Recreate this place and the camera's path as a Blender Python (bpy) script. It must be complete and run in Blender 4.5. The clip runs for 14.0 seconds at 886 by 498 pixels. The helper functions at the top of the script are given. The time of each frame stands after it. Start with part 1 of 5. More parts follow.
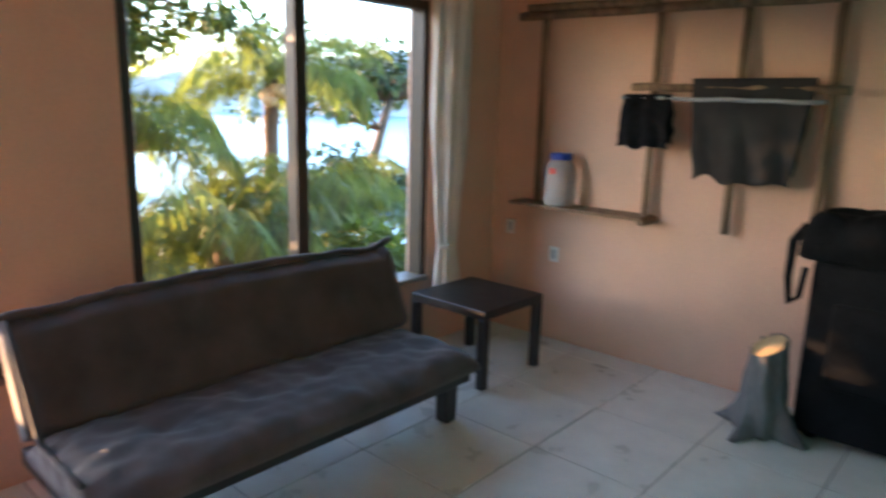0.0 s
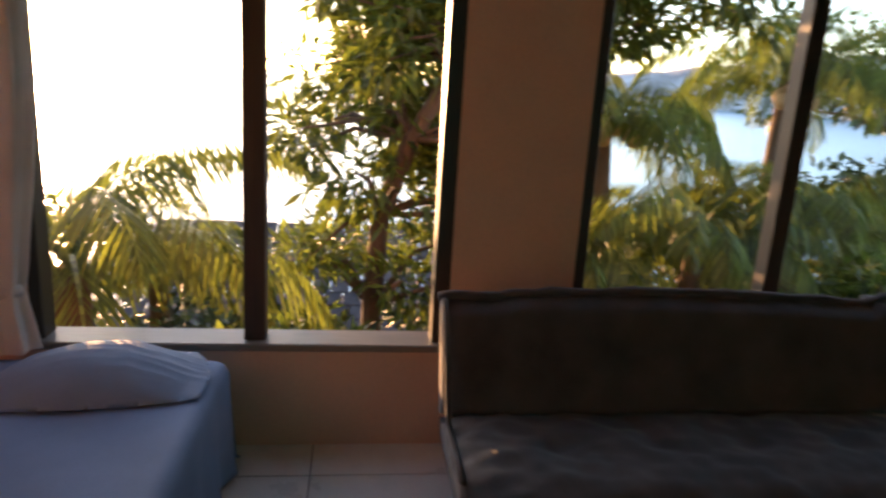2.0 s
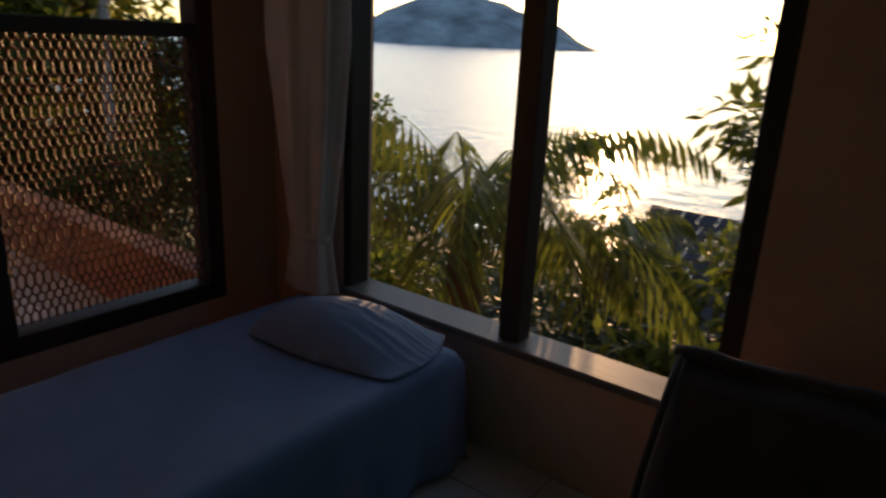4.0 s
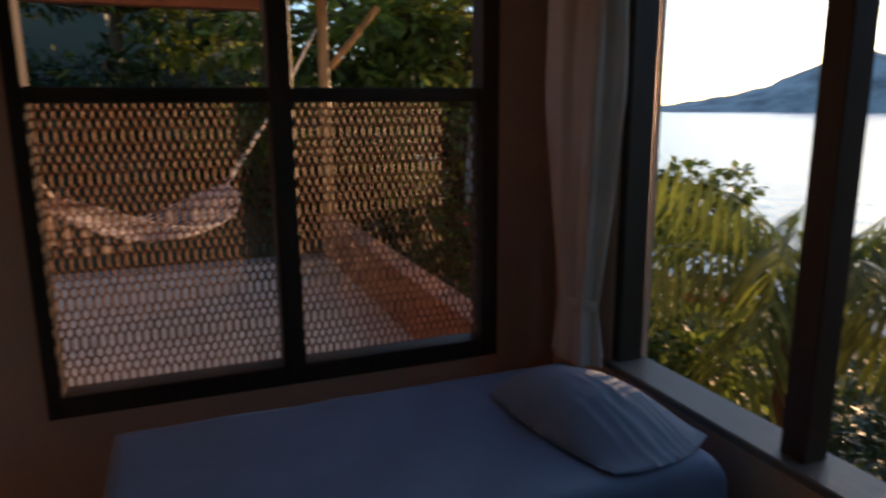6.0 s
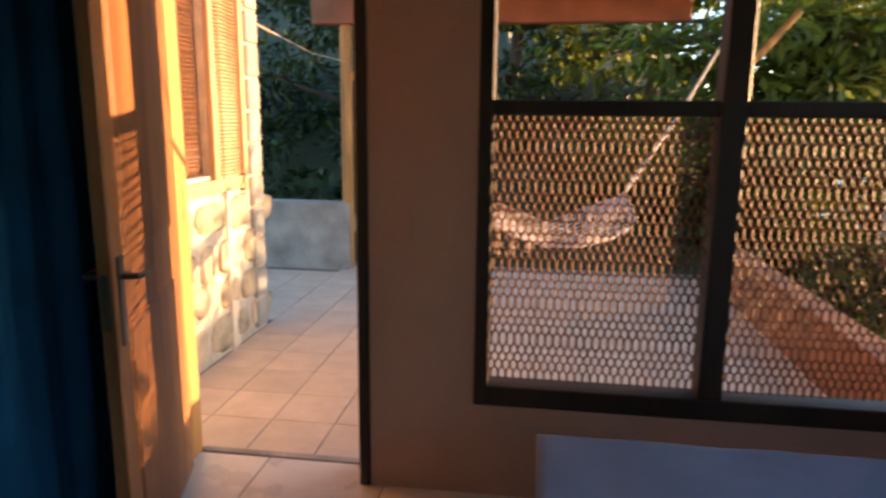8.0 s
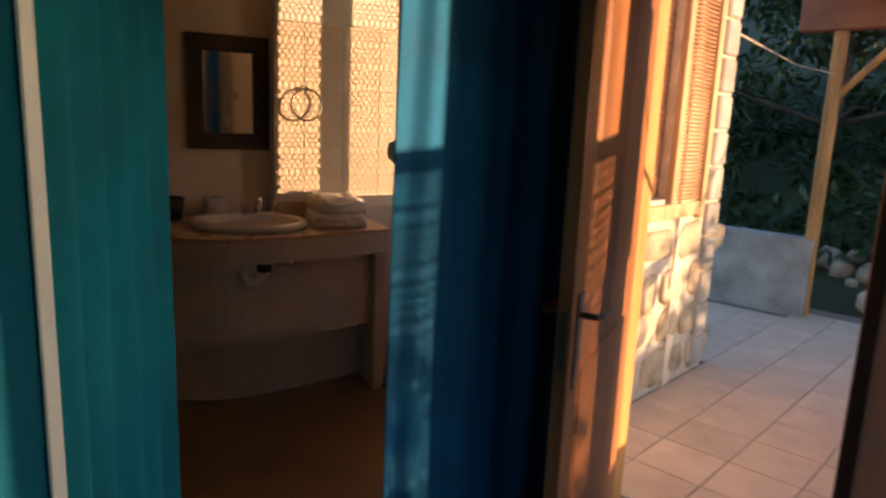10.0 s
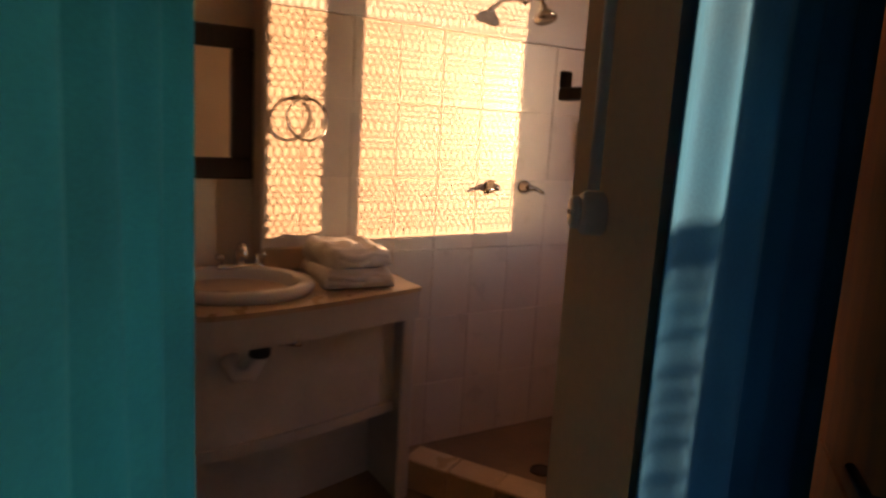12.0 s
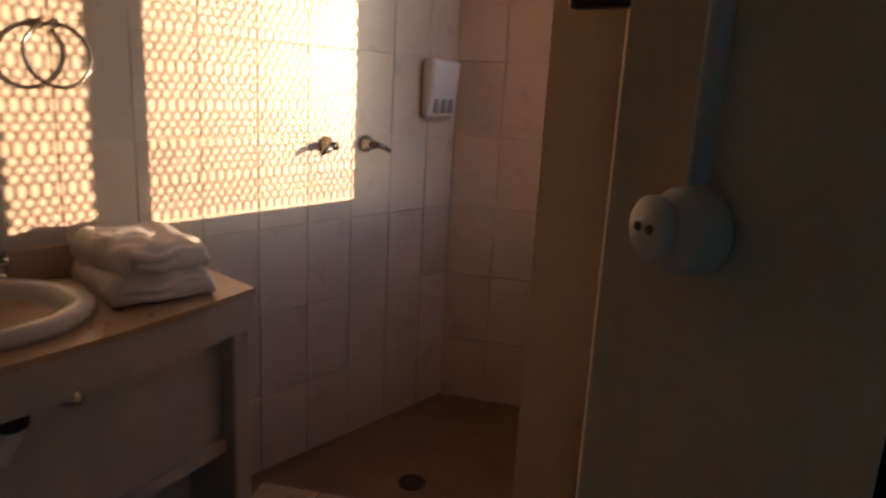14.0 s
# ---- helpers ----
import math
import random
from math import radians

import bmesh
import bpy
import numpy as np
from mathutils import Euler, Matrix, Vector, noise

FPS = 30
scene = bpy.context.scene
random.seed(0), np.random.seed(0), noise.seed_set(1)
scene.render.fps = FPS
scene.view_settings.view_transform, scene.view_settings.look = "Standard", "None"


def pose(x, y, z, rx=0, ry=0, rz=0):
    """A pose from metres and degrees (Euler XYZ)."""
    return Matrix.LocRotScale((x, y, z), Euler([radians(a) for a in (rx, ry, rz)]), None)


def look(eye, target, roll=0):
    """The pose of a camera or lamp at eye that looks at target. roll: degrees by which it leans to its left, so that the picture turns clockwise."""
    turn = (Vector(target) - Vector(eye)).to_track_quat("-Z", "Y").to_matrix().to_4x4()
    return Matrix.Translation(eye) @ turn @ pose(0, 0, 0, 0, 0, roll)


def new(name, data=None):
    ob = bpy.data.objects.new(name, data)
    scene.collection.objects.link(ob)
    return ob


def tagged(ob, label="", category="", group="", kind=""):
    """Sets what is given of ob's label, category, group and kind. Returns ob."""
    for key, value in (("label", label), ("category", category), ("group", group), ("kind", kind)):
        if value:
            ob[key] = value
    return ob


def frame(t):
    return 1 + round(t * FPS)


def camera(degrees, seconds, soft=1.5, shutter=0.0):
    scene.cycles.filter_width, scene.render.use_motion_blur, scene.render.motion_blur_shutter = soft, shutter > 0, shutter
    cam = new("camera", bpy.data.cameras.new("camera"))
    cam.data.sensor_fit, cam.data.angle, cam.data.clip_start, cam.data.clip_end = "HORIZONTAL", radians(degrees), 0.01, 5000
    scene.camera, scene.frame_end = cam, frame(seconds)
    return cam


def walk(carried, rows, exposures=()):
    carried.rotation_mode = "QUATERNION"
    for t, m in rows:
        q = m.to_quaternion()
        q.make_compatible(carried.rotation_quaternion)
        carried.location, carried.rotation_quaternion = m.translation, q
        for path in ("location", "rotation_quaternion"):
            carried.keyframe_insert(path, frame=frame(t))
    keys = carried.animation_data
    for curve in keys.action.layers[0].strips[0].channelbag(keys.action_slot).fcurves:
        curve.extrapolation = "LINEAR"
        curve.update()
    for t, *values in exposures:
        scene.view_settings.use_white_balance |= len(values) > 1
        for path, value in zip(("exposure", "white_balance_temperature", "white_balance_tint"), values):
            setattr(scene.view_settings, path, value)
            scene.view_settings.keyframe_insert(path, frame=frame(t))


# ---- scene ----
cam = camera(66.6, 14.0, soft=2.4, shutter=0.5)

PATH = [
    (0, (-1.546, -1.361, 1.522), (-0.245, -2.822, 1.105), 1.5),
    (0.5, (-1.543, -1.437, 1.515), (0.039, -2.589, 1.103), 2.1),
    (1, (-1.556, -1.5, 1.493), (0.202, -2.342, 1.046), 2.7),
    (1.5, (-1.475, -1.58, 1.477), (0.38, -2.13, 0.973), 1.3),
    (2, (-1.304, -1.658, 1.537), (0.618, -1.923, 1.051), 3.6),
    (2.5, (-1.152, -1.772, 1.538), (0.776, -1.686, 1.014), 2.5),
    (3, (-1.021, -2.069, 1.541), (0.829, -1.574, 0.963), 3.3),
    (5.5, (-0.175, -2.537, 1.44), (0.756, -0.825, 0.993), -0.3),
    (6, (-0.207, -2.542, 1.441), (0.503, -0.719, 1.029), -0.4),
    (6.5, (-0.214, -2.538, 1.44), (0.193, -0.623, 1.033), 0.2),
    (7, (-0.329, -2.496, 1.437), (-0.131, -0.546, 1.036), 0.6),
    (7.5, (-0.408, -2.456, 1.444), (-0.446, -0.493, 1.067), 0.5),
    (8, (-0.483, -2.418, 1.45), (-0.757, -0.474, 1.068), 0.6),
    (8.5, (-0.533, -2.386, 1.46), (-1.066, -0.502, 1.051), 0.1),
    (9, (-0.561, -2.328, 1.454), (-1.588, -0.66, 1.047), 0.7),
    (9.2, (-0.562, -2.294, 1.46), (-1.728, -0.727, 1.029), 1.3),
    (11.3, (-1.362, -2.021, 1.493), (-2.773, -0.644, 1.157), 3.5),
    (11.5, (-1.441, -1.986, 1.491), (-2.839, -0.601, 1.134), 4.0),
    (12, (-1.699, -1.867, 1.496), (-2.882, -0.290, 1.161), 3.3),
    (12.5, (-1.892, -1.740, 1.496), (-2.882, -0.047, 1.105), 3.7),
    (13, (-2.008, -1.595, 1.483), (-3.037, 0.075, 1.089), 2.7),
    (13.5, (-2.083, -1.485, 1.474), (-2.949, 0.250, 0.986), 2.8),
    (14, (-2.149, -1.454, 1.485), (-2.799, 0.382, 1.029), 3.0),
]
EXPOSURE = [(0, 4.45, 6250, 15), (1, 4.2, 6500, 17), (1.5, 3.75, 6900, 17), (2.5, 2.35, 7800, 25), (3.2, 1.5, 7300, 19), (5.3, 0.7, 6000, 11), (6.5, 2.35, 6400, 14), (7.5, 3.0, 6900, 12), (8.2, 2.7, 6300, 11), (9, 2.25, 5700, 6), (11.3, 2.3, 6600, 23), (12.5, 2.5, 6100, 20), (14, 2.35, 5100, 11)]
walk(cam, [(t, look(eye, target, roll)) for t, eye, target, roll in PATH], EXPOSURE)

# ---- light and exposure ----
SUN_AZ, SUN_EL = 23.5, 2.4          # degrees: from +x towards +y, above the horizon
world = bpy.data.worlds.new("world")
scene.world = world
world.use_nodes = True
wn = world.node_tree
sky = wn.nodes.new("ShaderNodeTexSky")
sky.sky_type, sky.sun_disc = "NISHITA", False
sky.sun_elevation, sky.sun_rotation = radians(5), radians(90 - SUN_AZ)
sky.air_density, sky.dust_density, sky.ozone_density = 0.7, 0.6, 1.5
wn.links.new(sky.outputs[0], wn.nodes["Background"].inputs[0])
wn.nodes["Background"].inputs[1].default_value = 0.15
sun = new("sun", bpy.data.lights.new("sun", "SUN"))
sun.data.energy, sun.data.angle, sun.data.color = 2.5, radians(0.5), (1.0, 0.57, 0.27)
sun_way = Vector((math.cos(radians(SUN_AZ)) * math.cos(radians(SUN_EL)), math.sin(radians(SUN_AZ)) * math.cos(radians(SUN_EL)), math.sin(radians(SUN_EL))))
sun.matrix_world = look(sun_way * 30, (0, 0, 0))


# ---- materials ----
def mat(name, colour, rough=0.7, metal=0.0, vary=0.12, scale=6.0, bump=0.0, fine=60.0, spec=0.5, random_obj=0.0, stretch=(1, 1, 1), second=None, trans=0.0, sheen=0.0, island=0.0, coords="Object"):
    m = bpy.data.materials.new(name)
    m.use_nodes = True
    nt = m.node_tree
    bsdf = nt.nodes["Principled BSDF"]
    bsdf.inputs["Roughness"].default_value = rough
    bsdf.inputs["Metallic"].default_value = metal
    bsdf.inputs["Specular IOR Level"].default_value = spec
    if sheen:
        bsdf.inputs["Sheen Weight"].default_value = sheen
    tc = nt.nodes.new("ShaderNodeTexCoord")
    mp = nt.nodes.new("ShaderNodeMapping")
    mp.inputs["Scale"].default_value = stretch
    nt.links.new(tc.outputs[coords], mp.inputs[0])
    if random_obj:
        shift = nt.nodes.new("ShaderNodeMath")
        shift.operation = "MULTIPLY"
        shift.inputs[1].default_value = 41.0
        nt.links.new(nt.nodes.new("ShaderNodeObjectInfo").outputs["Random"], shift.inputs[0])
        nt.links.new(shift.outputs[0], mp.inputs["Location"])
    n1 = nt.nodes.new("ShaderNodeTexNoise")
    n1.inputs["Scale"].default_value, n1.inputs["Detail"].default_value = scale, 5
    n2 = nt.nodes.new("ShaderNodeTexNoise")
    n2.inputs["Scale"].default_value, n2.inputs["Detail"].default_value = fine, 3
    for n in (n1, n2):
        nt.links.new(mp.outputs[0], n.inputs["Vector"])
    mixf = nt.nodes.new("ShaderNodeMath")
    mixf.operation = "MULTIPLY_ADD"
    nt.links.new(n2.outputs[0], mixf.inputs[0])
    mixf.inputs[1].default_value = 0.35
    nt.links.new(n1.outputs[0], mixf.inputs[2])
    ramp = nt.nodes.new("ShaderNodeValToRGB")
    c = Vector(colour)
    d = Vector(second) if second else c * (1 - 2.2 * vary)
    ramp.color_ramp.elements[0].position, ramp.color_ramp.elements[1].position = 0.42, 0.88
    ramp.color_ramp.elements[0].color = (*[max(0, v) for v in d], 1)
    ramp.color_ramp.elements[1].color = (*[min(1, v) for v in c * (1 + vary)], 1)
    nt.links.new(mixf.outputs[0], ramp.inputs[0])
    out = ramp.outputs[0]
    if random_obj or island:
        hsv = nt.nodes.new("ShaderNodeHueSaturation")
        src = nt.nodes.new("ShaderNodeObjectInfo").outputs["Random"] if random_obj else nt.nodes.new("ShaderNodeNewGeometry").outputs["Random Per Island"]
        mr = nt.nodes.new("ShaderNodeMapRange")
        amount = random_obj or island
        mr.inputs[3].default_value, mr.inputs[4].default_value = 1 - amount, 1 + amount
        nt.links.new(src, mr.inputs[0])
        nt.links.new(mr.outputs[0], hsv.inputs["Value"])
        nt.links.new(out, hsv.inputs["Color"])
        out = hsv.outputs[0]
    nt.links.new(out, bsdf.inputs["Base Color"])
    rr = nt.nodes.new("ShaderNodeMapRange")
    rr.inputs[3].default_value, rr.inputs[4].default_value = max(0.02, rough - 0.1), min(1, rough + 0.1)
    nt.links.new(n1.outputs[0], rr.inputs[0])
    nt.links.new(rr.outputs[0], bsdf.inputs["Roughness"])
    if bump:
        b = nt.nodes.new("ShaderNodeBump")
        b.inputs["Strength"].default_value, b.inputs["Distance"].default_value = bump, 0.01
        nt.links.new(mixf.outputs[0], b.inputs["Height"])
        nt.links.new(b.outputs[0], bsdf.inputs["Normal"])
    if trans:
        tr = nt.nodes.new("ShaderNodeBsdfTranslucent")
        nt.links.new(out, tr.inputs[0])
        mx = nt.nodes.new("ShaderNodeMixShader")
        mx.inputs[0].default_value = trans
        nt.links.new(bsdf.outputs[0], mx.inputs[1])
        nt.links.new(tr.outputs[0], mx.inputs[2])
        nt.links.new(mx.outputs[0], nt.nodes["Material Output"].inputs[0])
    return m


M_WALL = mat("wall_plaster", (0.70, 0.43, 0.295), 0.8, vary=0.06, scale=2.0, bump=0.15)
M_CEIL = mat("ceiling_board", (0.74, 0.64, 0.54), 0.8, vary=0.08, scale=3)
M_BLUEW = mat("blue_wall_paint", (0.004, 0.085, 0.14), 0.85, vary=0.08, scale=3, bump=0.1, spec=0.15)
M_FLOOR = mat("floor_tile", (0.70, 0.65, 0.58), 0.3, vary=0.06, scale=5, random_obj=0.04, bump=0.03)
M_GROUT = mat("grout", (0.22, 0.19, 0.16), 0.9, vary=0.15, scale=20)
M_PORCH = mat("porch_tile", (0.61, 0.50, 0.39), 0.5, vary=0.08, scale=6, random_obj=0.06, bump=0.06)
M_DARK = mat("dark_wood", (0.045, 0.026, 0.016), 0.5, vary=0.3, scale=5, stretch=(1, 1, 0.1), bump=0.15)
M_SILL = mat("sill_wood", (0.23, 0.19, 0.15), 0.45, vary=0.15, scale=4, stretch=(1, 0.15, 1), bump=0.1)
# timber of the porch door, brightened by the sun that strikes its jamb
M_DOOR = mat("sunlit_door_wood", (0.54, 0.27, 0.08), 0.45, vary=0.25, scale=5, stretch=(3, 3, 0.25), bump=0.12)
# darker copy of that timber: shade on the leaf's face put into the colour
M_LEAFW = mat("shaded_door_wood", (0.32, 0.13, 0.045), 0.5, vary=0.25, scale=5, stretch=(3, 3, 0.25), bump=0.12)
M_BATHW = mat("bath_plaster", (0.78, 0.66, 0.50), 0.75, vary=0.06, scale=2.5, bump=0.1)
M_WTILE = mat("wall_tile", (0.70, 0.59, 0.46), 0.3, vary=0.03, scale=7, random_obj=0.05)
M_STONE = mat("stone", (0.50, 0.40, 0.27), 0.85, vary=0.25, scale=5, bump=0.6, random_obj=0.25)
M_MORTAR = mat("mortar", (0.60, 0.52, 0.41), 0.9, vary=0.12, scale=12, bump=0.5)
M_CONC = mat("concrete", (0.35, 0.33, 0.30), 0.9, vary=0.2, scale=4, bump=0.4)
M_TERRA = mat("terracotta_paint", (0.34, 0.13, 0.06), 0.75, vary=0.15, scale=4, bump=0.2)
M_FUTON = mat("futon_fabric", (0.072, 0.056, 0.052), 0.85, vary=0.25, scale=5, fine=220, bump=0.35, sheen=0.15)
M_BLACK = mat("black_wood", (0.018, 0.014, 0.012), 0.4, vary=0.2, scale=8)
M_SHEET = mat("bed_sheet", (0.20, 0.27, 0.40), 0.85, vary=0.08, scale=4, fine=200, bump=0.12)
M_PILLOW = mat("pillow_case", (0.21, 0.27, 0.37), 0.85, vary=0.08, scale=4, fine=200, bump=0.15)
M_CURT = mat("curtain_cloth", (0.74, 0.66, 0.57), 0.9, vary=0.06, scale=5, fine=250, bump=0.1, trans=0.25)
M_TEAL = mat("teal_curtain", (0.006, 0.24, 0.33), 0.85, vary=0.12, scale=4, fine=250, bump=0.12, trans=0.25)
M_BLUE = mat("blue_curtain", (0.009, 0.15, 0.34), 0.85, vary=0.12, scale=4, fine=250, bump=0.12, trans=0.2)
M_POLE = mat("driftwood", (0.25, 0.15, 0.085), 0.8, vary=0.25, scale=6, stretch=(4, 4, 0.5), bump=0.5)
M_WIRE = mat("screen_cane", (0.28, 0.12, 0.05), 0.6, vary=0.2, scale=20)
M_CHROME = mat("chrome", (0.75, 0.74, 0.72), 0.12, 1.0, vary=0.02)
M_CERAM = mat("white_ceramic", (0.78, 0.76, 0.72), 0.1, vary=0.02, scale=3)
M_COUNTER = mat("counter_tile", (0.55, 0.40, 0.24), 0.3, vary=0.08, scale=8)
M_CERAM_BAND = mat("white_wall_paint", (0.74, 0.70, 0.64), 0.7, vary=0.05, scale=3, bump=0.1)
M_CWHITE = mat("counter_plaster", (0.60, 0.55, 0.48), 0.7, vary=0.07, scale=5, bump=0.1)
M_TOWEL = mat("white_towel", (0.78, 0.74, 0.68), 0.95, vary=0.05, scale=10, fine=350, bump=0.5, sheen=0.3)
M_PVC = mat("grey_pvc", (0.30, 0.31, 0.32), 0.5, vary=0.06, scale=8)
M_WPLAS = mat("white_plastic", (0.72, 0.70, 0.66), 0.4, vary=0.03)
M_BPLAS = mat("black_plastic", (0.01, 0.01, 0.011), 0.45, vary=0.1)
M_GRASS = mat("ground_soil", (0.045, 0.045, 0.02), 0.95, vary=0.3, scale=0.6, bump=0.5, second=(0.015, 0.03, 0.008))
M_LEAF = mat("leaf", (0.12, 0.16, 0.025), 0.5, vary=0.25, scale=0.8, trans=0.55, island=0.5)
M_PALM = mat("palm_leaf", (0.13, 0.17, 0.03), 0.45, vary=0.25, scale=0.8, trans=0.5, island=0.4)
# brighter copy of the leaf: low sunlight on the foliage put into its colour
M_SUNLEAF = mat("sunlit_leaf", (0.23, 0.25, 0.03), 0.5, vary=0.25, scale=0.8, trans=0.55, island=0.5)
# chrome whose dark mirrored surroundings are put into the base colour
M_DARKCHROME = mat("dark_reflecting_chrome", (0.38, 0.36, 0.33), 0.2, 1.0, vary=0.1)
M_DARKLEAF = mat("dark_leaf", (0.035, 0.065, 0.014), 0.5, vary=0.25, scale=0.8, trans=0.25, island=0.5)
M_BARK = mat("bark", (0.12, 0.075, 0.045), 0.9, vary=0.3, scale=5, stretch=(1, 1, 0.3), bump=0.8)
# forest of the headlands, with the pale grey of distance haze mixed in
M_HILL = mat("hazed_hill_forest", (0.38, 0.40, 0.40), 0.95, vary=0.3, scale=0.02, fine=0.3)
M_ROOF = mat("thatch", (0.10, 0.075, 0.07), 0.9, vary=0.3, scale=4, bump=0.6, random_obj=0.25)
M_FLOWER = mat("flower", (0.65, 0.06, 0.04), 0.6, vary=0.15, scale=10, trans=0.3)
M_CLOTH = mat("dark_cloth", (0.030, 0.027, 0.026), 0.95, vary=0.25, scale=6, fine=220, bump=0.3)
M_BAG = mat("bag_nylon", (0.008, 0.008, 0.009), 0.85, vary=0.3, scale=9, bump=0.4, spec=0.12)
M_ROPE = mat("hammock_cord", (0.50, 0.42, 0.34), 0.9, vary=0.15, scale=30, bump=0.3)
M_HAM = mat("hammock_net", (0.40, 0.36, 0.38), 0.9, vary=0.15, scale=30, bump=0.3)
M_BLIND = mat("blind_slat", (0.28, 0.13, 0.05), 0.6, vary=0.2, scale=20, random_obj=0.2)
M_PALE = mat("pale_wood", (0.50, 0.34, 0.18), 0.6, vary=0.15, scale=5, stretch=(3, 3, 0.3), bump=0.1)
M_MIRROR = mat("mirror_glass", (0.9, 0.9, 0.9), 0.02, 1.0, vary=0.0)
M_BLUECAP = mat("blue_cap", (0.02, 0.06, 0.35), 0.4, vary=0.05)
M_RED = mat("red_label", (0.6, 0.05, 0.04), 0.5, vary=0.05)
M_BRASS = mat("dark_metal", (0.12, 0.10, 0.08), 0.35, 0.9, vary=0.1)

M_SEA = bpy.data.materials.new("sea_water")
M_SEA.use_nodes = True
_b = M_SEA.node_tree.nodes["Principled BSDF"]
_b.inputs["Base Color"].default_value = (0.03, 0.16, 0.24, 1)
_b.inputs["Roughness"].default_value = 0.25
_n = M_SEA.node_tree.nodes.new("ShaderNodeTexNoise")
_n.inputs["Scale"].default_value, _n.inputs["Detail"].default_value = 0.25, 6
_c = M_SEA.node_tree.nodes.new("ShaderNodeTexCoord")
M_SEA.node_tree.links.new(_c.outputs["Object"], _n.inputs["Vector"])
_p = M_SEA.node_tree.nodes.new("ShaderNodeBump")
_p.inputs["Strength"].default_value, _p.inputs["Distance"].default_value = 0.5, 0.6
M_SEA.node_tree.links.new(_n.outputs[0], _p.inputs["Height"])
M_SEA.node_tree.links.new(_p.outputs[0], _b.inputs["Normal"])

M_BOTTLE = bpy.data.materials.new("clear_plastic")
M_BOTTLE.use_nodes = True
_b = M_BOTTLE.node_tree.nodes["Principled BSDF"]
_b.inputs["Base Color"].default_value = (0.9, 0.93, 0.95, 1)
_b.inputs["Roughness"].default_value = 0.15
_b.inputs["Transmission Weight"].default_value = 0.75
_b.inputs["IOR"].default_value = 1.33


# ---- mesh helpers ----
def mesh_of(name, bm, material, smooth=False):
    me = bpy.data.meshes.new(name)
    bmesh.ops.recalc_face_normals(bm, faces=bm.faces)
    bm.to_mesh(me)
    bm.free()
    me.materials.append(material)
    if smooth:
        for p in me.polygons:
            p.use_smooth = True
    return me


def part(name, bm, material, parent, label="", smooth=False):
    ob = new(name, mesh_of(name, bm, material, smooth))
    ob.parent = parent
    if label:
        ob["label"] = label
    return ob


def thing(name, label, category, bm=None, material=None, group="", kind="", smooth=False):
    ob = new(name, mesh_of(name, bm, material, smooth) if bm else None)
    return tagged(ob, label, category, group, kind)


def raw(name, verts, faces, material, parent=None, smooth=False):
    me = bpy.data.meshes.new(name)
    me.from_pydata([tuple(v) for v in verts], [], faces)
    me.materials.append(material)
    if smooth:
        me.polygons.foreach_set("use_smooth", [True] * len(me.polygons))
    ob = new(name, me)
    ob.parent = parent
    return ob


def box(lo, hi, bevel=0.0, bm=None, segs=1):
    own = bmesh.new()
    bmesh.ops.create_cube(own, size=1.0)
    for v in own.verts:
        v.co = Vector([lo[i] + (v.co[i] + 0.5) * (hi[i] - lo[i]) for i in range(3)])
    if bevel:
        bmesh.ops.bevel(own, geom=own.edges[:], offset=bevel, segments=segs, affect="EDGES", profile=0.5)
    if bm is None:
        return own
    tmp = bpy.data.meshes.new("tmp")
    own.to_mesh(tmp)
    own.free()
    bm.from_mesh(tmp)
    bpy.data.meshes.remove(tmp)
    return bm


def tube(points, radius, sides=8, bm=None, caps=True):
    """A tube along points; radius one number or one per point."""
    bm = bm or bmesh.new()
    pts = [Vector(p) for p in points]
    rad = [radius] * len(pts) if isinstance(radius, (int, float)) else radius
    rings = []
    side = None
    for i, p in enumerate(pts):
        d = (pts[min(i + 1, len(pts) - 1)] - pts[max(i - 1, 0)]).normalized()
        if side is None:
            side = d.orthogonal().normalized()
        side = (side - d * side.dot(d)).normalized()
        up = d.cross(side)
        rings.append([bm.verts.new(p + rad[i] * (math.cos(a) * side + math.sin(a) * up)) for a in [2 * math.pi * k / sides for k in range(sides)]])
    for a, b in zip(rings, rings[1:]):
        for k in range(sides):
            bm.faces.new((a[k], a[(k + 1) % sides], b[(k + 1) % sides], b[k]))
    if caps:
        bm.faces.new(rings[0][::-1])
        bm.faces.new(rings[-1])
    return bm


def lathe(profile, sides=32, bm=None, centre=(0, 0, 0), sx=1.0, sy=1.0, turn=0.0):
    """Rings of (radius, z) about z."""
    bm = bm or bmesh.new()
    rings = []
    c, s = math.cos(turn), math.sin(turn)
    for r, z in profile:
        ring = []
        for k in range(sides):
            a = 2 * math.pi * k / sides
            x, y = r * sx * math.cos(a), r * sy * math.sin(a)
            ring.append(bm.verts.new((centre[0] + c * x - s * y, centre[1] + s * x + c * y, centre[2] + z)))
        rings.append(ring)
    for a, b in zip(rings, rings[1:]):
        for k in range(sides):
            bm.faces.new((a[k], a[(k + 1) % sides], b[(k + 1) % sides], b[k]))
    bm.faces.new(rings[0][::-1])
    bm.faces.new(rings[-1])
    return bm


def structure(name, label, bm, material, category="structure", smooth=False):
    return thing(name, label, category, bm, material, kind="structure", smooth=smooth)

# ---- the house: walls, floors, ceilings ----
TOP = 2.75
W_IN, W_OUT = 1.32, 1.50           # window wall (faces the sun)
PW_IN, PW_OUT = 0.0, 0.15          # porch wall
BACK = -5.10                       # wall with the pole shelf
WEST_IN, WEST_OUT = -1.92, -2.06   # wall with the bathroom doorway
BF = 0.08                          # height of the bathroom floor
HEAD = 2.12

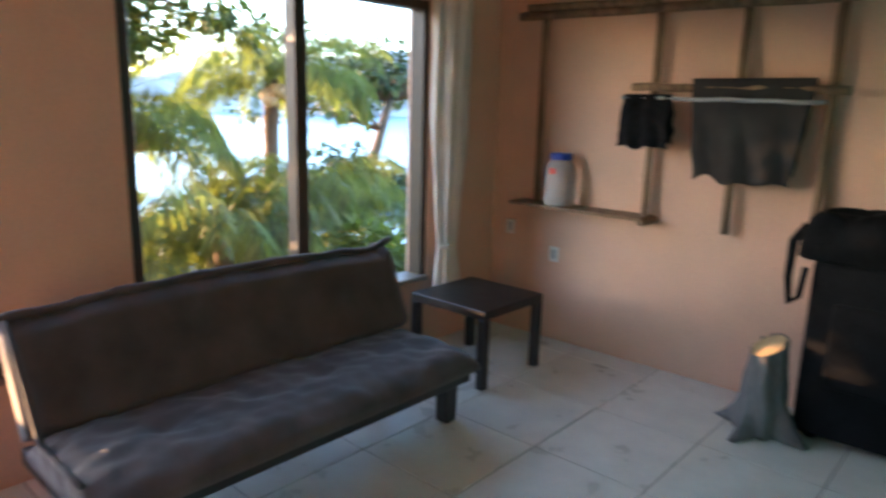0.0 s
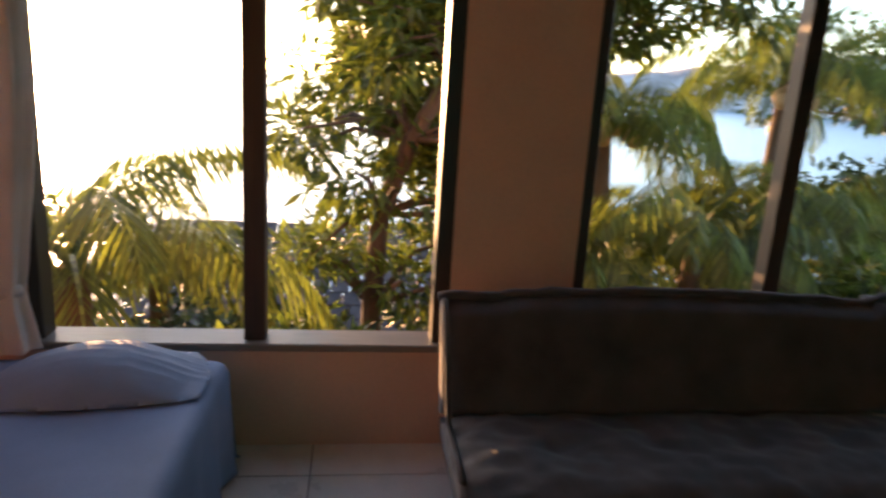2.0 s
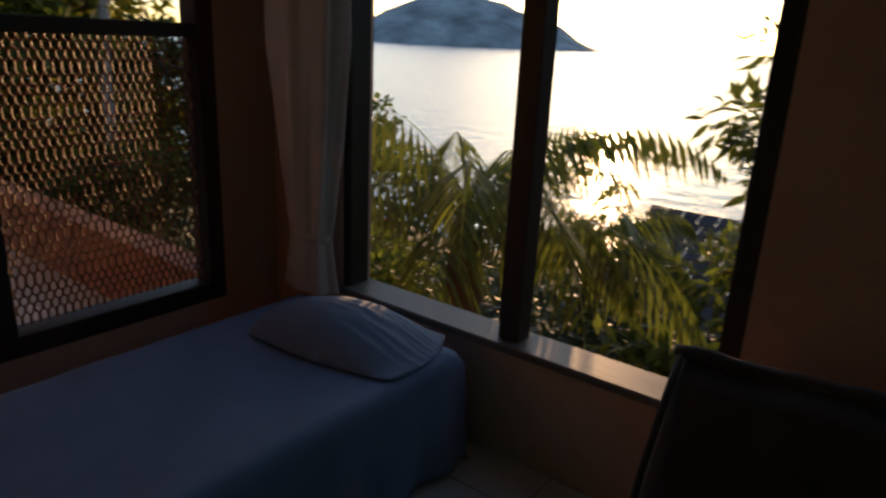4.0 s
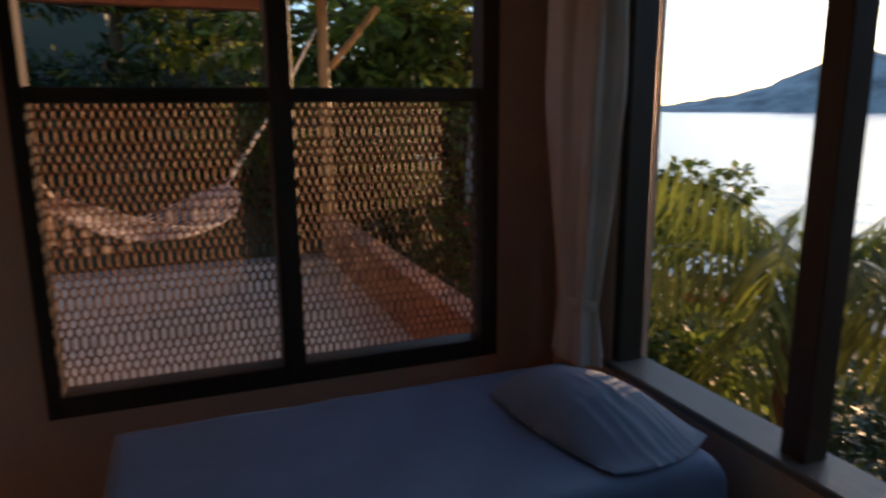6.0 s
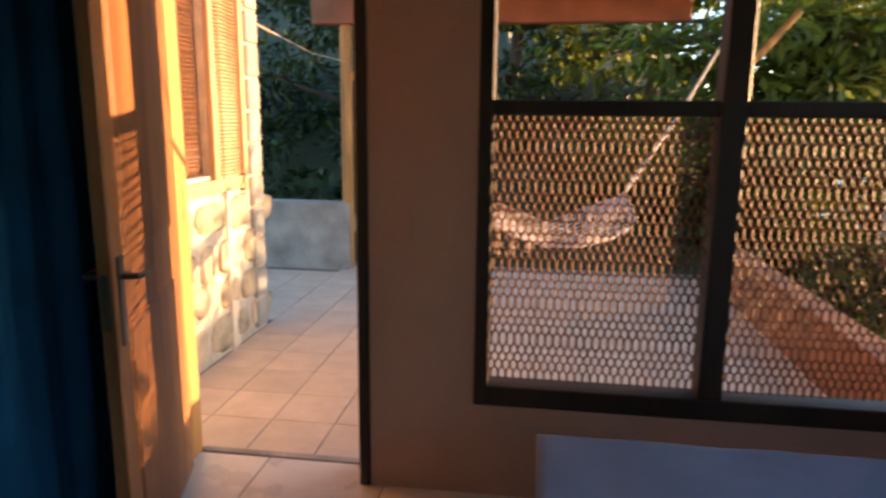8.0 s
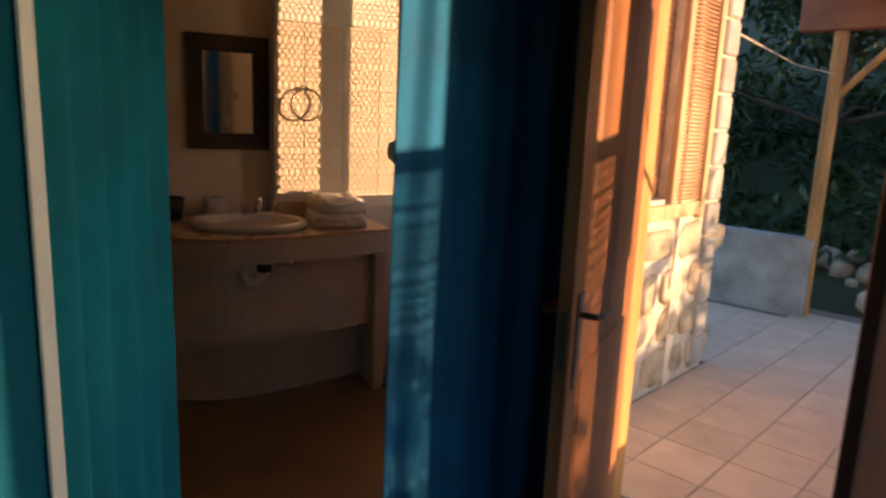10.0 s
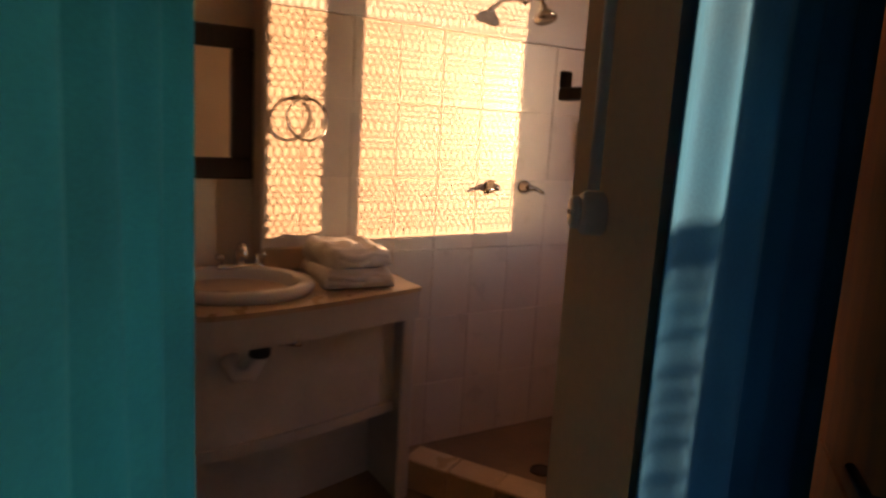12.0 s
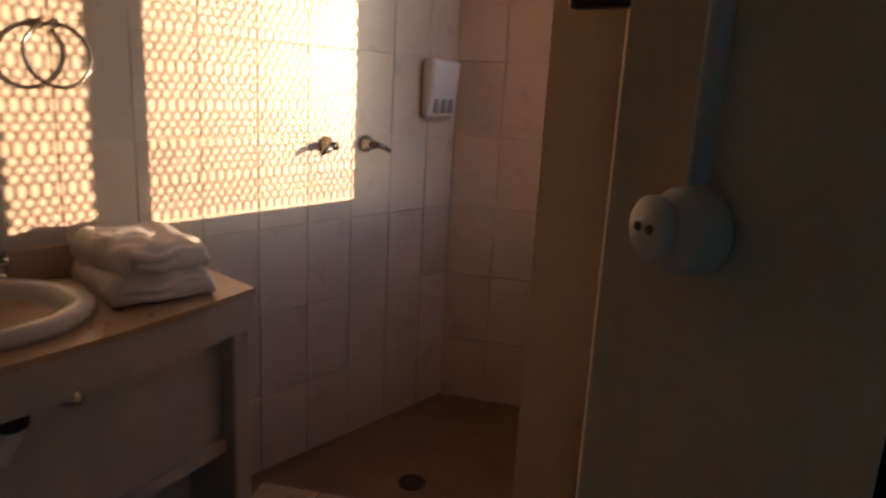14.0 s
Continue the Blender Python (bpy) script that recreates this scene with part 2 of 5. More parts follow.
bm = box((W_IN, -5.25, -0.3), (W_OUT, 0.0, 0.43))
box((W_IN, -5.25, HEAD), (W_OUT, 0.0, TOP), bm=bm)
box((W_IN, -0.43, 0.43), (W_OUT, 0.0, HEAD), bm=bm)
box((W_IN, -2.58, 0.43), (W_OUT, -2.06, HEAD), bm=bm)
box((W_IN, -5.25, 0.43), (W_OUT, -4.42, HEAD), bm=bm)
wall_east = structure("wall_east", "peach plastered wall with two wide window openings", bm, M_WALL, "wall")

bm = box((-0.70, PW_IN, -0.3), (W_OUT, PW_OUT, 0.377))
box((-1.106, PW_IN, -0.3), (-0.70, PW_OUT, TOP), bm=bm)
box((1.03, PW_IN, 0.377), (W_OUT, PW_OUT, TOP), bm=bm)
box((-0.70, PW_IN, HEAD), (1.03, PW_OUT, TOP), bm=bm)
box((-1.95, PW_IN, 2.06), (-1.106, PW_OUT, TOP), bm=bm)
box((-2.06, PW_IN, -0.3), (-1.95, PW_OUT, TOP), bm=bm)
wall_north = structure("wall_north", "peach plastered wall beside the porch door", bm, M_WALL, "wall")
wall_south = structure("wall_south", "peach plastered wall behind the pole rack", box((-2.06, BACK - 0.15, -0.3), (W_IN, BACK, TOP)), M_WALL, "wall")


def prism(outline, z0, z1):
    bm = bmesh.new()
    lo = [bm.verts.new((x, y, z0)) for x, y in outline]
    hi = [bm.verts.new((x, y, z1)) for x, y in outline]
    bm.faces.new(lo[::-1]), bm.faces.new(hi)
    for i in range(len(outline)):
        j = (i + 1) % len(outline)
        bm.faces.new((lo[i], lo[j], hi[j], hi[i]))
    return bm


# wall end with a splayed face towards the bathroom, and the lintel of its doorway
wall_west = structure("wall_west", "plain plastered splayed wall end beside the bathroom doorway", prism([(-1.995, -0.92), (-2.008, -0.982), (-2.212, -0.83), (-2.30, 0.0), (-1.995, 0.0)], -0.3, TOP), M_BATHW, "wall")
structure("lintel", "plain plastered lintel over the bathroom doorway", box((WEST_OUT, -1.853, 2.2), (WEST_IN, -0.99, TOP)), M_BATHW, "wall")
wall_blue = structure("wall_west_2", "deep blue painted wall beside the bathroom doorway", box((WEST_OUT, BACK, -0.3), (WEST_IN, -1.853, TOP)), M_BLUEW, "wall")
structure("ceiling", "plain board ceiling of the room", box((-4.95, BACK - 0.15, TOP), (W_OUT, PW_OUT, TOP + 0.12)), M_CEIL, "ceiling")
structure("ceiling_2", "plain ceiling over the bathroom", box((-4.95, PW_OUT, TOP), (-2.37, 2.1, TOP + 0.12)), M_CEIL, "ceiling")

# bathroom shell: it stands askew to the room; BATH carries its own axes into the world
BX, BY = -3.78, 1.54
BATH = Matrix(((0.92867, 0.37091, 0, -0.19413), (-0.37091, 0.92867, 0, -1.46190), (0, 0, 1, 0), (0, 0, 0, 1)))


def askew(ob):
    ob.matrix_world = BATH @ ob.matrix_world
    return ob


ring_wall = askew(structure("wall_bath_west", "bathroom wall clad in cream tiles", box((BX - 0.15, -0.21, -0.3), (BX, BY + 0.12, TOP)), M_BATHW, "wall"))
end_wall = structure("wall_bath_north", "end wall of the shower clad in cream tiles", box((0, 0, -0.3), (0.78, 0.12, TOP)), M_BATHW, "wall")
end_wall.matrix_world = pose(-3.133, 1.370, 0, 0, 0, 5.0)
bm = box((-2.45, 0.15, -0.3), (-2.37, 2.0, 1.105))
box((-2.45, 0.15, 2.30), (-2.37, 2.0, TOP), bm=bm)
box((-2.45, 1.274, 1.105), (-2.37, 2.0, 2.30), bm=bm)
box((-2.45, 0.15, 1.105), (-2.37, 0.337, 2.30), bm=bm)
stone_wall = structure("wall_stone", "rough stone outer wall of the bathroom in evening sun", bm, M_MORTAR, "wall")
structure("wall_bath_corner", "plain wall between the bathroom and the porch door", box((-2.45, 0.0, -0.3), (-2.06, 0.15, TOP)), M_BATHW, "wall")
structure("wall_bath_south", "plain plastered wall that closes the bathroom", box((-4.95, -2.60, -0.3), (WEST_OUT, -2.45, TOP)), M_BATHW, "wall")
askew(structure("wall_bath_mirror", "tan painted wall behind the washbasin mirror", box((-4.05, -2.65, -0.3), (-3.90, -0.21, TOP)), M_BATHW, "wall"))

floor = structure("floor", "large cream floor tiles with dark grout", box((WEST_OUT, BACK, -0.2), (W_IN, 0.15, -0.004)), M_GROUT, "floor")
floor_bath = structure("floor_bath", "brown bathroom floor", box((-4.80, -2.45, -0.2), (WEST_OUT, 0.0, BF), bm=box((-4.80, 0.0, -0.2), (-2.45, 1.9, BF))), mat("bath_floor", (0.26, 0.17, 0.09), 0.45, vary=0.12, scale=5), "floor")
porch = structure("floor_porch", "porch slab of pale square tiles", box((-6.0, 0.15, -0.35), (1.24, 4.2, -0.012)), M_GROUT, "floor")

# ---- windows ----
def frame_bars(name, parent, bars, material):
    for lo, hi in bars:
        part(name, box(lo, hi, 0.004), material, parent)


window_2 = tagged(new("window_1"), "open dark wooden window frame facing the sun", "window", kind="structure")
frame_bars("window_frame", window_2, [((1.33, -0.475, 0.46), (1.44, -0.43, HEAD)), ((1.34, -1.315, 0.46), (1.43, -1.23, HEAD)), ((1.33, -2.06, 0.46), (1.44, -1.995, HEAD)), ((1.335, -1.995, HEAD - 0.05), (1.435, -0.475, HEAD))], M_DARK)
part("window_sill", box((1.295, -2.06, 0.43), (1.47, -0.43, 0.462), 0.006), M_SILL, window_2, "weathered wooden sill")
window_1 = tagged(new("window_2"), "open dark wooden window frame behind the futon", "window", kind="structure")
frame_bars("window_frame", window_1, [((1.33, -2.63, 0.46), (1.44, -2.58, HEAD)), ((1.34, -3.53, 0.46), (1.43, -3.455, HEAD)), ((1.33, -4.42, 0.46), (1.44, -4.375, HEAD)), ((1.335, -4.375, HEAD - 0.05), (1.435, -2.63, HEAD))], M_DARK)
part("window_sill", box((1.295, -4.42, 0.43), (1.47, -2.58, 0.462), 0.006), M_SILL, window_1, "weathered wooden sill")

window_p = tagged(new("window_3"), "dark four-pane window frame with woven screens towards the porch", "window", kind="structure")
fy0, fy1 = -0.012, 0.10
frame_bars("window_frame", window_p, [((-0.70, fy0, 0.377), (-0.648, fy1, HEAD)), ((0.955, fy0, 0.377), (1.03, fy1, HEAD)), ((0.115, fy0, 0.455), (0.20, fy1, HEAD - 0.06)), ((-0.648, fy0, 0.377), (0.955, fy1, 0.455)), ((-0.648, fy0, HEAD - 0.06), (0.955, fy1, HEAD)), ((-0.648, fy0 + 0.01, 1.462), (0.115, fy1 - 0.02, 1.515)), ((0.20, fy0 + 0.01, 1.462), (0.955, fy1 - 0.02, 1.515))], M_DARK)


def cane_screen(parent, along, u0, u1, z0, z1, pitch=0.0165, r=0.0044, rows=(0.055, 0.03, 0.03, 0.03)):
    """A woven screen of wavy strands that touch in turn: one row of long slots, three rows of short ones."""
    bm = bmesh.new()
    levels, z, k = [], z0, 0
    while z < z1:
        h = rows[k % 4]
        levels.append((min(z + 0.22 * h, z1), min(z + 0.78 * h, z1), 1 if k % 2 else -1))
        z += h
        k += 1
    for i in range(int((u1 - u0) / pitch) + 1):
        u = u0 + i * pitch
        pts = []
        for za, zb, s in levels:
            du = 0.5 * pitch * s * (1 if i % 2 else -1) * 0.86
            pts.append((min(max(u + du, u0), u1), za))
            pts.append((min(max(u + du, u0), u1), zb))
        tube([along(a, b) for a, b in pts], r, 4, bm, caps=False)
    ob = part("screen", bm, M_WIRE, parent, "woven cane screen")
    ob["kind"] = "stuff"
    return ob


cane_screen(window_p, lambda u, z: (u, 0.05, z), -0.648, 0.115, 0.455, 1.462, pitch=0.0145, r=0.0040)
cane_screen(window_p, lambda u, z: (u, 0.05, z), 0.20, 0.955, 0.455, 1.462, pitch=0.0145, r=0.0040)

window_b = tagged(new("window_4"), "pale wooden bathroom window with a woven screen", "window", kind="structure")
frame_bars("window_frame", window_b, [((-2.44, 0.533, 1.105), (-2.37, 0.630, 2.30)), ((-2.37, 0.16, 1.00), (-2.34, 1.66, 1.08)), ((-2.37, 1.274, 1.08), (-2.335, 1.33, 2.30)), ((-2.37, 1.66, 0.98), (-2.335, 1.72, 2.30))], M_PALE)
for u0, u1 in ((0.337, 0.533), (0.630, 1.274)):
    cane_screen(window_b, lambda u, z: (-2.42, u, z), u0, u1, 1.105, 2.30, pitch=0.0118, r=0.0032, rows=(0.044, 0.022, 0.022, 0.022))
slat = mesh_of("slat", box((-2.366, 1.335, 0), (-2.350, 1.655, 0.016), 0.002), M_BLIND)
for k in range(54):
    o = new("slat", slat)
    o.parent = window_b
    o.matrix_local = pose(0, 0, 1.09 + 0.022 * k)

# ---- porch door ----
door_frame = tagged(new("door_1"), "wooden door frame of the porch door", "door frame", kind="structure")
# the jamb in the sun has the brightened wood, the opposite one dark wood
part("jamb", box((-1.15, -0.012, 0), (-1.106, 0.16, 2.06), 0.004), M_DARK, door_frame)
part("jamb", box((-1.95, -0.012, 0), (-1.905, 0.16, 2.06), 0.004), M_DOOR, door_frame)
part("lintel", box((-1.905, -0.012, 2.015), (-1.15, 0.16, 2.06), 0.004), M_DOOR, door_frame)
part("threshold", box((-1.905, 0.15, -0.012), (-1.15, 0.19, 0.006), 0.003), M_CONC, door_frame)


def door_leaf():
    d = thing("wooden_door", "varnished wooden panel door standing ajar into the room", "door")
    L, T = 0.80, 0.04
    part("leaf", box((0, 0, 0.01), (L, T, 2.0), 0.003), M_LEAFW, d)
    for z0, z1 in ((0.15, 0.85), (1.05, 1.85)):
        for y in (-0.006, T - 0.006):
            part("panel", box((0.12, y, z0), (L - 0.12, y + 0.012, z1), 0.005), M_LEAFW, d)
    for y, s in ((-0.03, -1), (T + 0.03, 1)):
        h = part("handle", tube([(L - 0.06, T / 2 + s * 0.02, 1.0), (L - 0.06, y + s * 0.02, 1.0), (L - 0.08, y + s * 0.025, 1.0), (L - 0.18, y + s * 0.025, 0.995)], 0.009, 8), M_BRASS, d, "dark metal lever")
    for y in (-0.006, T):
        part("lock_plate", box((L - 0.085, y, 0.80), (L - 0.04, y + 0.006, 1.06), 0.002), M_BRASS, d)
    part("latch", box((L - 0.004, 0.01, 0.86), (L + 0.004, 0.03, 1.02)), M_BRASS, d)
    d.matrix_world = pose(-1.90, -0.015, 0, 0, 0, -73.0)
    return d


door_leaf()

# ---- furniture of the room ----
def cushion(nx, ny, fx, wrinkle=0.006, seed=0.0, bm=None):
    """A closed quilt-like slab: fx(u, v, side) gives a point; side 0 top, 1 bottom."""
    bm = bm or bmesh.new()
    grid = []
    for side in (0, 1):
        g = []
        for i in range(nx + 1):
            row = []
            for j in range(ny + 1):
                p = Vector(fx(i / nx, j / ny, side))
                if side == 0:
                    p += Vector((0, 0, wrinkle)) * (noise.noise(Vector((p.x * 7, p.y * 4, seed))) + 0.6 * noise.noise(Vector((p.x * 16, p.y * 13, seed + 3))))
                row.append(bm.verts.new(p))
            g.append(row)
        grid.append(g)
    for side in (0, 1):
        g = grid[side]
        for i in range(nx):
            for j in range(ny):
                f = (g[i][j], g[i + 1][j], g[i + 1][j + 1], g[i][j + 1])
                bm.faces.new(f if side == 0 else f[::-1])
    a, b = grid
    for i in range(nx):
        bm.faces.new((a[i][0], b[i][0], b[i + 1][0], a[i + 1][0]))
        bm.faces.new((a[i + 1][ny], b[i + 1][ny], b[i][ny], a[i][ny]))
    for j in range(ny):
        bm.faces.new((a[0][j + 1], b[0][j + 1], b[0][j], a[0][j]))
        bm.faces.new((a[nx][j], b[nx][j], b[nx][j + 1], a[nx][j + 1]))
    return bm


def rounded(u, r=0.08):
    """0 in the middle, 1 at the ends of 0..1, eased over r."""
    e = min(u, 1 - u) / r
    return 0.0 if e >= 1 else (1 - e) ** 2


def futon():
    f = thing("futon", "dark brown folding futon sofa with a loose fabric cover", "sofa")
    y0, y1 = -1.99, -3.70

    def seat(u, v, side):
        x = 0.28 + u * 0.60
        y = y0 + v * (y1 - y0)
        tuft = sum(math.exp(-((u - 0.5) ** 2 * 90 + (v - c) ** 2 * 900)) for c in (0.2, 0.4, 0.6, 0.8))
        top = 0.405 + 0.02 * math.sin(math.pi * u) - 0.05 * rounded(u, 0.18) - 0.03 * rounded(v, 0.06) - 0.025 * tuft
        return (x, y, top if side == 0 else 0.30 + 0.02 * rounded(u, 0.1))

    def back(u, v, side):
        w = u * 0.50
        t = 0.13 if side == 0 else 0.0
        y = y0 + 0.005 + v * (y1 - 0.08 - y0)
        sag = 0.035 * math.sin(v * math.pi) * u + 0.03 * (v > 0.96) * u
        t *= 1 - 0.5 * rounded(u, 0.12) - 0.3 * rounded(v, 0.05)
        tuft = sum(math.exp(-((u - 0.5) ** 2 * 120 + (v - c) ** 2 * 900)) for c in (0.2, 0.4, 0.6, 0.8))
        t -= 0.02 * tuft * (side == 0)
        # rises from the rear of the seat, leaning back
        bx, bz = 0.90 + 0.17 * u, 0.37 + (0.395 + sag) * u
        return (bx - t * 0.93, y, bz + t * 0.2 * (1 - u))

    part("seat", cushion(60, 130, seat, 0.017, 1.0), M_FUTON, f, smooth=True)
    part("backrest", cushion(40, 110, back, 0.013, 5.0), M_FUTON, f, smooth=True)
    # loose cover: a rolled hem along the top of the back with pointed corners
    hem = []
    for k in range(41):
        v = k / 40
        y = y0 + 0.02 + v * (y1 - 0.12 - y0)
        hem.append((1.06 - 0.05 + 0.006 * noise.noise(Vector((v * 20, 3, 0))), y, 0.772 + 0.035 * math.sin(v * math.pi) + 0.012 * noise.noise(Vector((v * 14, 0, 0))) + 0.05 * max(0, v - 0.93) / 0.07))
    part("cover_hem", tube(hem, [0.018 + 0.008 * abs(noise.noise(Vector((k * 0.6, 9, 0)))) for k in range(41)], 8), M_FUTON, f, smooth=True)
    side = [(0.40, y0 - 0.004, 0.41), (0.55, y0 - 0.008, 0.40), (0.74, y0 - 0.006, 0.41), (0.80, y0 - 0.004, 0.53), (0.90, y0 - 0.004, 0.69), (0.98, y0, 0.775)]
    part("cover_seam", tube(side, 0.011, 6), M_FUTON, f, smooth=True)
    for y in (-2.02, -3.68):
        part("frame_rail", box((0.34, y - 0.02, 0.245), (0.98, y + 0.02, 0.31), 0.004), M_BLACK, f)
    for x in (0.36, 0.94):
        part("frame_rail", box((x - 0.02, -3.66, 0.245), (x + 0.02, -2.04, 0.305), 0.004), M_BLACK, f)
    for x, y in ((0.48, -2.15), (0.48, -3.69), (0.98, -2.15), (0.98, -3.69)):
        bm = box((x - 0.035, y - 0.035, 0), (x + 0.035, y + 0.035, 0.30), 0.004)
        for v in bm.verts:
            if v.co.z > 0.1:
                v.co.x = x + (v.co.x - x) * 1.25
                v.co.y = y + (v.co.y - y) * 1.25
        part("leg", bm, M_BLACK, f)
    return f


futon()


def side_table():
    t = thing("side_table", "square dark wood side table beside the futon", "table")
    x0, x1, y0, y1 = 0.565, 1.115, -4.63, -4.08
    part("tabletop", box((x0, y0, 0.40), (x1, y1, 0.45), 0.004), M_BLACK, t)
    for x in (x0, x1 - 0.05):
        for y in (y0, y1 - 0.05):
            part("leg", box((x, y, 0), (x + 0.05, y + 0.05, 0.40), 0.003), M_BLACK, t)


side_table()


def bed():
    b = thing("bed", "single bed with a blue-grey sheet hanging to the floor", "bed")
    x0, x1, y0, y1 = -0.46, 1.19, -1.20, -0.37
    part("base", box((x0 + 0.03, y0 + 0.06, 0.0), (x1 - 0.06, y1, 0.26), 0.01), mat("bed_base", (0.20, 0.08, 0.04), 0.6, vary=0.2, scale=5), b, "reddish wooden bed base")
    part("mattress", box((x0 + 0.01, y0 + 0.03, 0.26), (x1 - 0.03, y1, 0.425), 0.03, segs=3), M_SHEET, b, smooth=True)
    bm = bmesh.new()
    nx, ny = 60, 54
    rows = []
    for i in range(nx + 1):
        row = []
        for j in range(ny + 1):
            u, v = i / nx, j / ny
            # the sheet goes beyond the mattress on the front and on one end, and falls
            sx = x0 - 0.0 + u * (x1 - x0 + 0.38)
            sy = y1 - v * (y1 - y0 + 0.40)
            z, x, y = 0.452, sx, sy
            r = 0.05
            if sx > x1 - r:
                d = sx - (x1 - r)
                a = min(d / r, math.pi / 2)
                x = x1 - r + r * math.sin(a)
                z -= r * (1 - math.cos(a)) + max(0, d - r * math.pi / 2)
                x += 0.06 * max(0, d - 0.08) * (0.6 + noise.noise(Vector((sy * 9, 2.0, 0))))
            if sy < y0 + r:
                d = (y0 + r) - sy
                a = min(d / r, math.pi / 2)
                y = y0 + r - r * math.sin(a)
                z -= r * (1 - math.cos(a)) + max(0, d - r * math.pi / 2)
                y -= 0.10 * max(0, d - 0.08) * (0.6 + noise.noise(Vector((sx * 8, 7.0, 0))))
            z = max(z, 0.02)
            z += 0.004 * noise.noise(Vector((sx * 5, sy * 5, 0))) + 0.002 * noise.noise(Vector((sx * 14, sy * 9, 4)))
            row.append(bm.verts.new((x, y, z)))
        rows.append(row)
    for i in range(nx):
        for j in range(ny):
            bm.faces.new((rows[i][j], rows[i + 1][j], rows[i + 1][j + 1], rows[i][j + 1]))
    s = part("sheet", bm, M_SHEET, b, smooth=True)
    m = s.modifiers.new("cloth", "SOLIDIFY")
    m.thickness = 0.004


bed()


def pillow():
    p = thing("pillow", "pillow in a loose creased blue-grey case on the bed", "pillow")

    def shape(u, v, side):
        a, b = u * 2 - 1, v * 2 - 1
        puff = max(0.0, (1 - abs(a) ** 2.2)) ** 0.75 * max(0.0, (1 - abs(b) ** 2.2)) ** 0.7
        flap = max(0.0, a - 0.25)
        z = (0.135 * puff if side == 0 else -0.0 * puff) + 0.006
        crease = 0.030 * (side == 0) * (0.15 + 0.85 * max(0, a + 0.1)) * (abs(noise.noise(Vector((a * 0.9 + b * 0.5, b * 6.5, 2.0)))) - 0.25) * (1 - b * b)
        z += crease
        z *= 1 - 0.62 * min(1, flap * 1.6)
        return (a * 0.38 * (1 - 0.13 * b * b), b * 0.235 * (1 + 0.10 * a) * (1 - 0.16 * a * a), max(z, 0.003 if side == 0 else 0.0))

    part("case", cushion(46, 40, shape, 0.004, 9.0), M_PILLOW, p, smooth=True)
    p.matrix_world = Matrix.Translation((0.96, -0.82, 0.458)) @ pose(0, 0, 0, 0, 0, -78.0) @ Matrix.Diagonal((0.92, 0.92, 0.92, 1))


pillow()


def tied_curtain(name, label, x, y, width, depth, tie_z, material, z1=2.3, z0=0.12, folds=7, seed=0.0):
    """A bunch of cloth drawn to one side, gathered at the tie, hanging along y."""
    c = thing(name, label, "curtain")
    bm = bmesh.new()
    n, rows = 90, 48
    grid = []
    for i in range(rows + 1):
        z = z1 + (z0 - z1) * i / rows
        d = z - tie_z
        w = width * (0.55 + 0.45 * min(1, abs(d) / 0.75) ** 0.8) if d > 0 else width * (0.55 + 0.22 * min(1, -d / 0.25))
        ring = []
        for k in range(n):
            a = 2 * math.pi * k / n
            f = 1 + 0.13 * math.sin(folds * a + seed) + 0.05 * math.sin(13 * a + z * 2)
            yy = y + 0.5 * w * math.cos(a) * f
            xx = x + 0.5 * depth * (w / width) * math.sin(a) * f + 0.01 * noise.noise(Vector((z * 3, a, seed)))
            ring.append(bm.verts.new((xx, yy, z)))
        grid.append(ring)
    for a, b in zip(grid, grid[1:]):
        for k in range(n):
            bm.faces.new((a[k], a[(k + 1) % n], b[(k + 1) % n], b[k]))
    part("cloth", bm, material, c, smooth=True)
    bm = bmesh.new()
    lathe([(0.30 * width, -0.02), (0.31 * width, 0.0), (0.30 * width, 0.02)], 20, bm, (x, y, tie_z), sx=depth / width)
    part("tie_band", bm, material, c, smooth=True)
    return c


tied_curtain("curtain", "beige curtain tied back beside the sunny window", 1.21, -0.36, 0.36, 0.19, 0.70, M_CURT, z0=0.47)
tied_curtain("curtain", "pale curtain tied back beside the futon window", 1.215, -4.50, 0.26, 0.16, 0.66, M_CURT, z0=0.30, seed=2.0)


def hung_panel(name, label, p, q, z0, z1, material, waves, amp, seed=0.0, lean=0.0, bias=0.0):
    """A gathered curtain that hangs from p to q (plan points)."""
    c = thing(name, label, "curtain")
    p, q = Vector((*p, 0)), Vector((*q, 0))
    along = (q - p).normalized()
    across = Vector((-along.y, along.x, 0))
    n, rows = 26 * waves, 40
    bm = bmesh.new()
    g = []
    for i in range(rows + 1):
        z = z1 + (z0 - z1) * i / rows
        row = []
        for k in range(n + 1):
            u = k / n
            w = amp * (0.6 + 0.4 * i / rows) * (0.7 + 0.5 * abs(noise.noise(Vector((u * 5, 1.3, seed)))))
            phase = u * waves * 2 * math.pi + 1.1 * noise.noise(Vector((z * 0.5, u * 4, seed)))
            off = w * math.sin(phase) + 0.35 * w * math.sin(2 * phase + seed) + 0.5 * w * noise.noise(Vector((u * 9, z * 0.7, seed + 4))) + bias * w
            slide = 0.012 * noise.noise(Vector((z * 0.9, u * 6, seed))) + lean * (1 - u) * (z - 1.75)
            c3 = p.lerp(q, u) + along * slide + across * off
            row.append(bm.verts.new((c3.x, c3.y, z)))
        g.append(row)
    for i in range(rows):
        for k in range(n):
            bm.faces.new((g[i][k], g[i + 1][k], g[i + 1][k + 1], g[i][k + 1]))
    s = part("cloth", bm, material, c, smooth=True)
    s.modifiers.new("cloth", "SOLIDIFY").thickness = 0.003
    return c


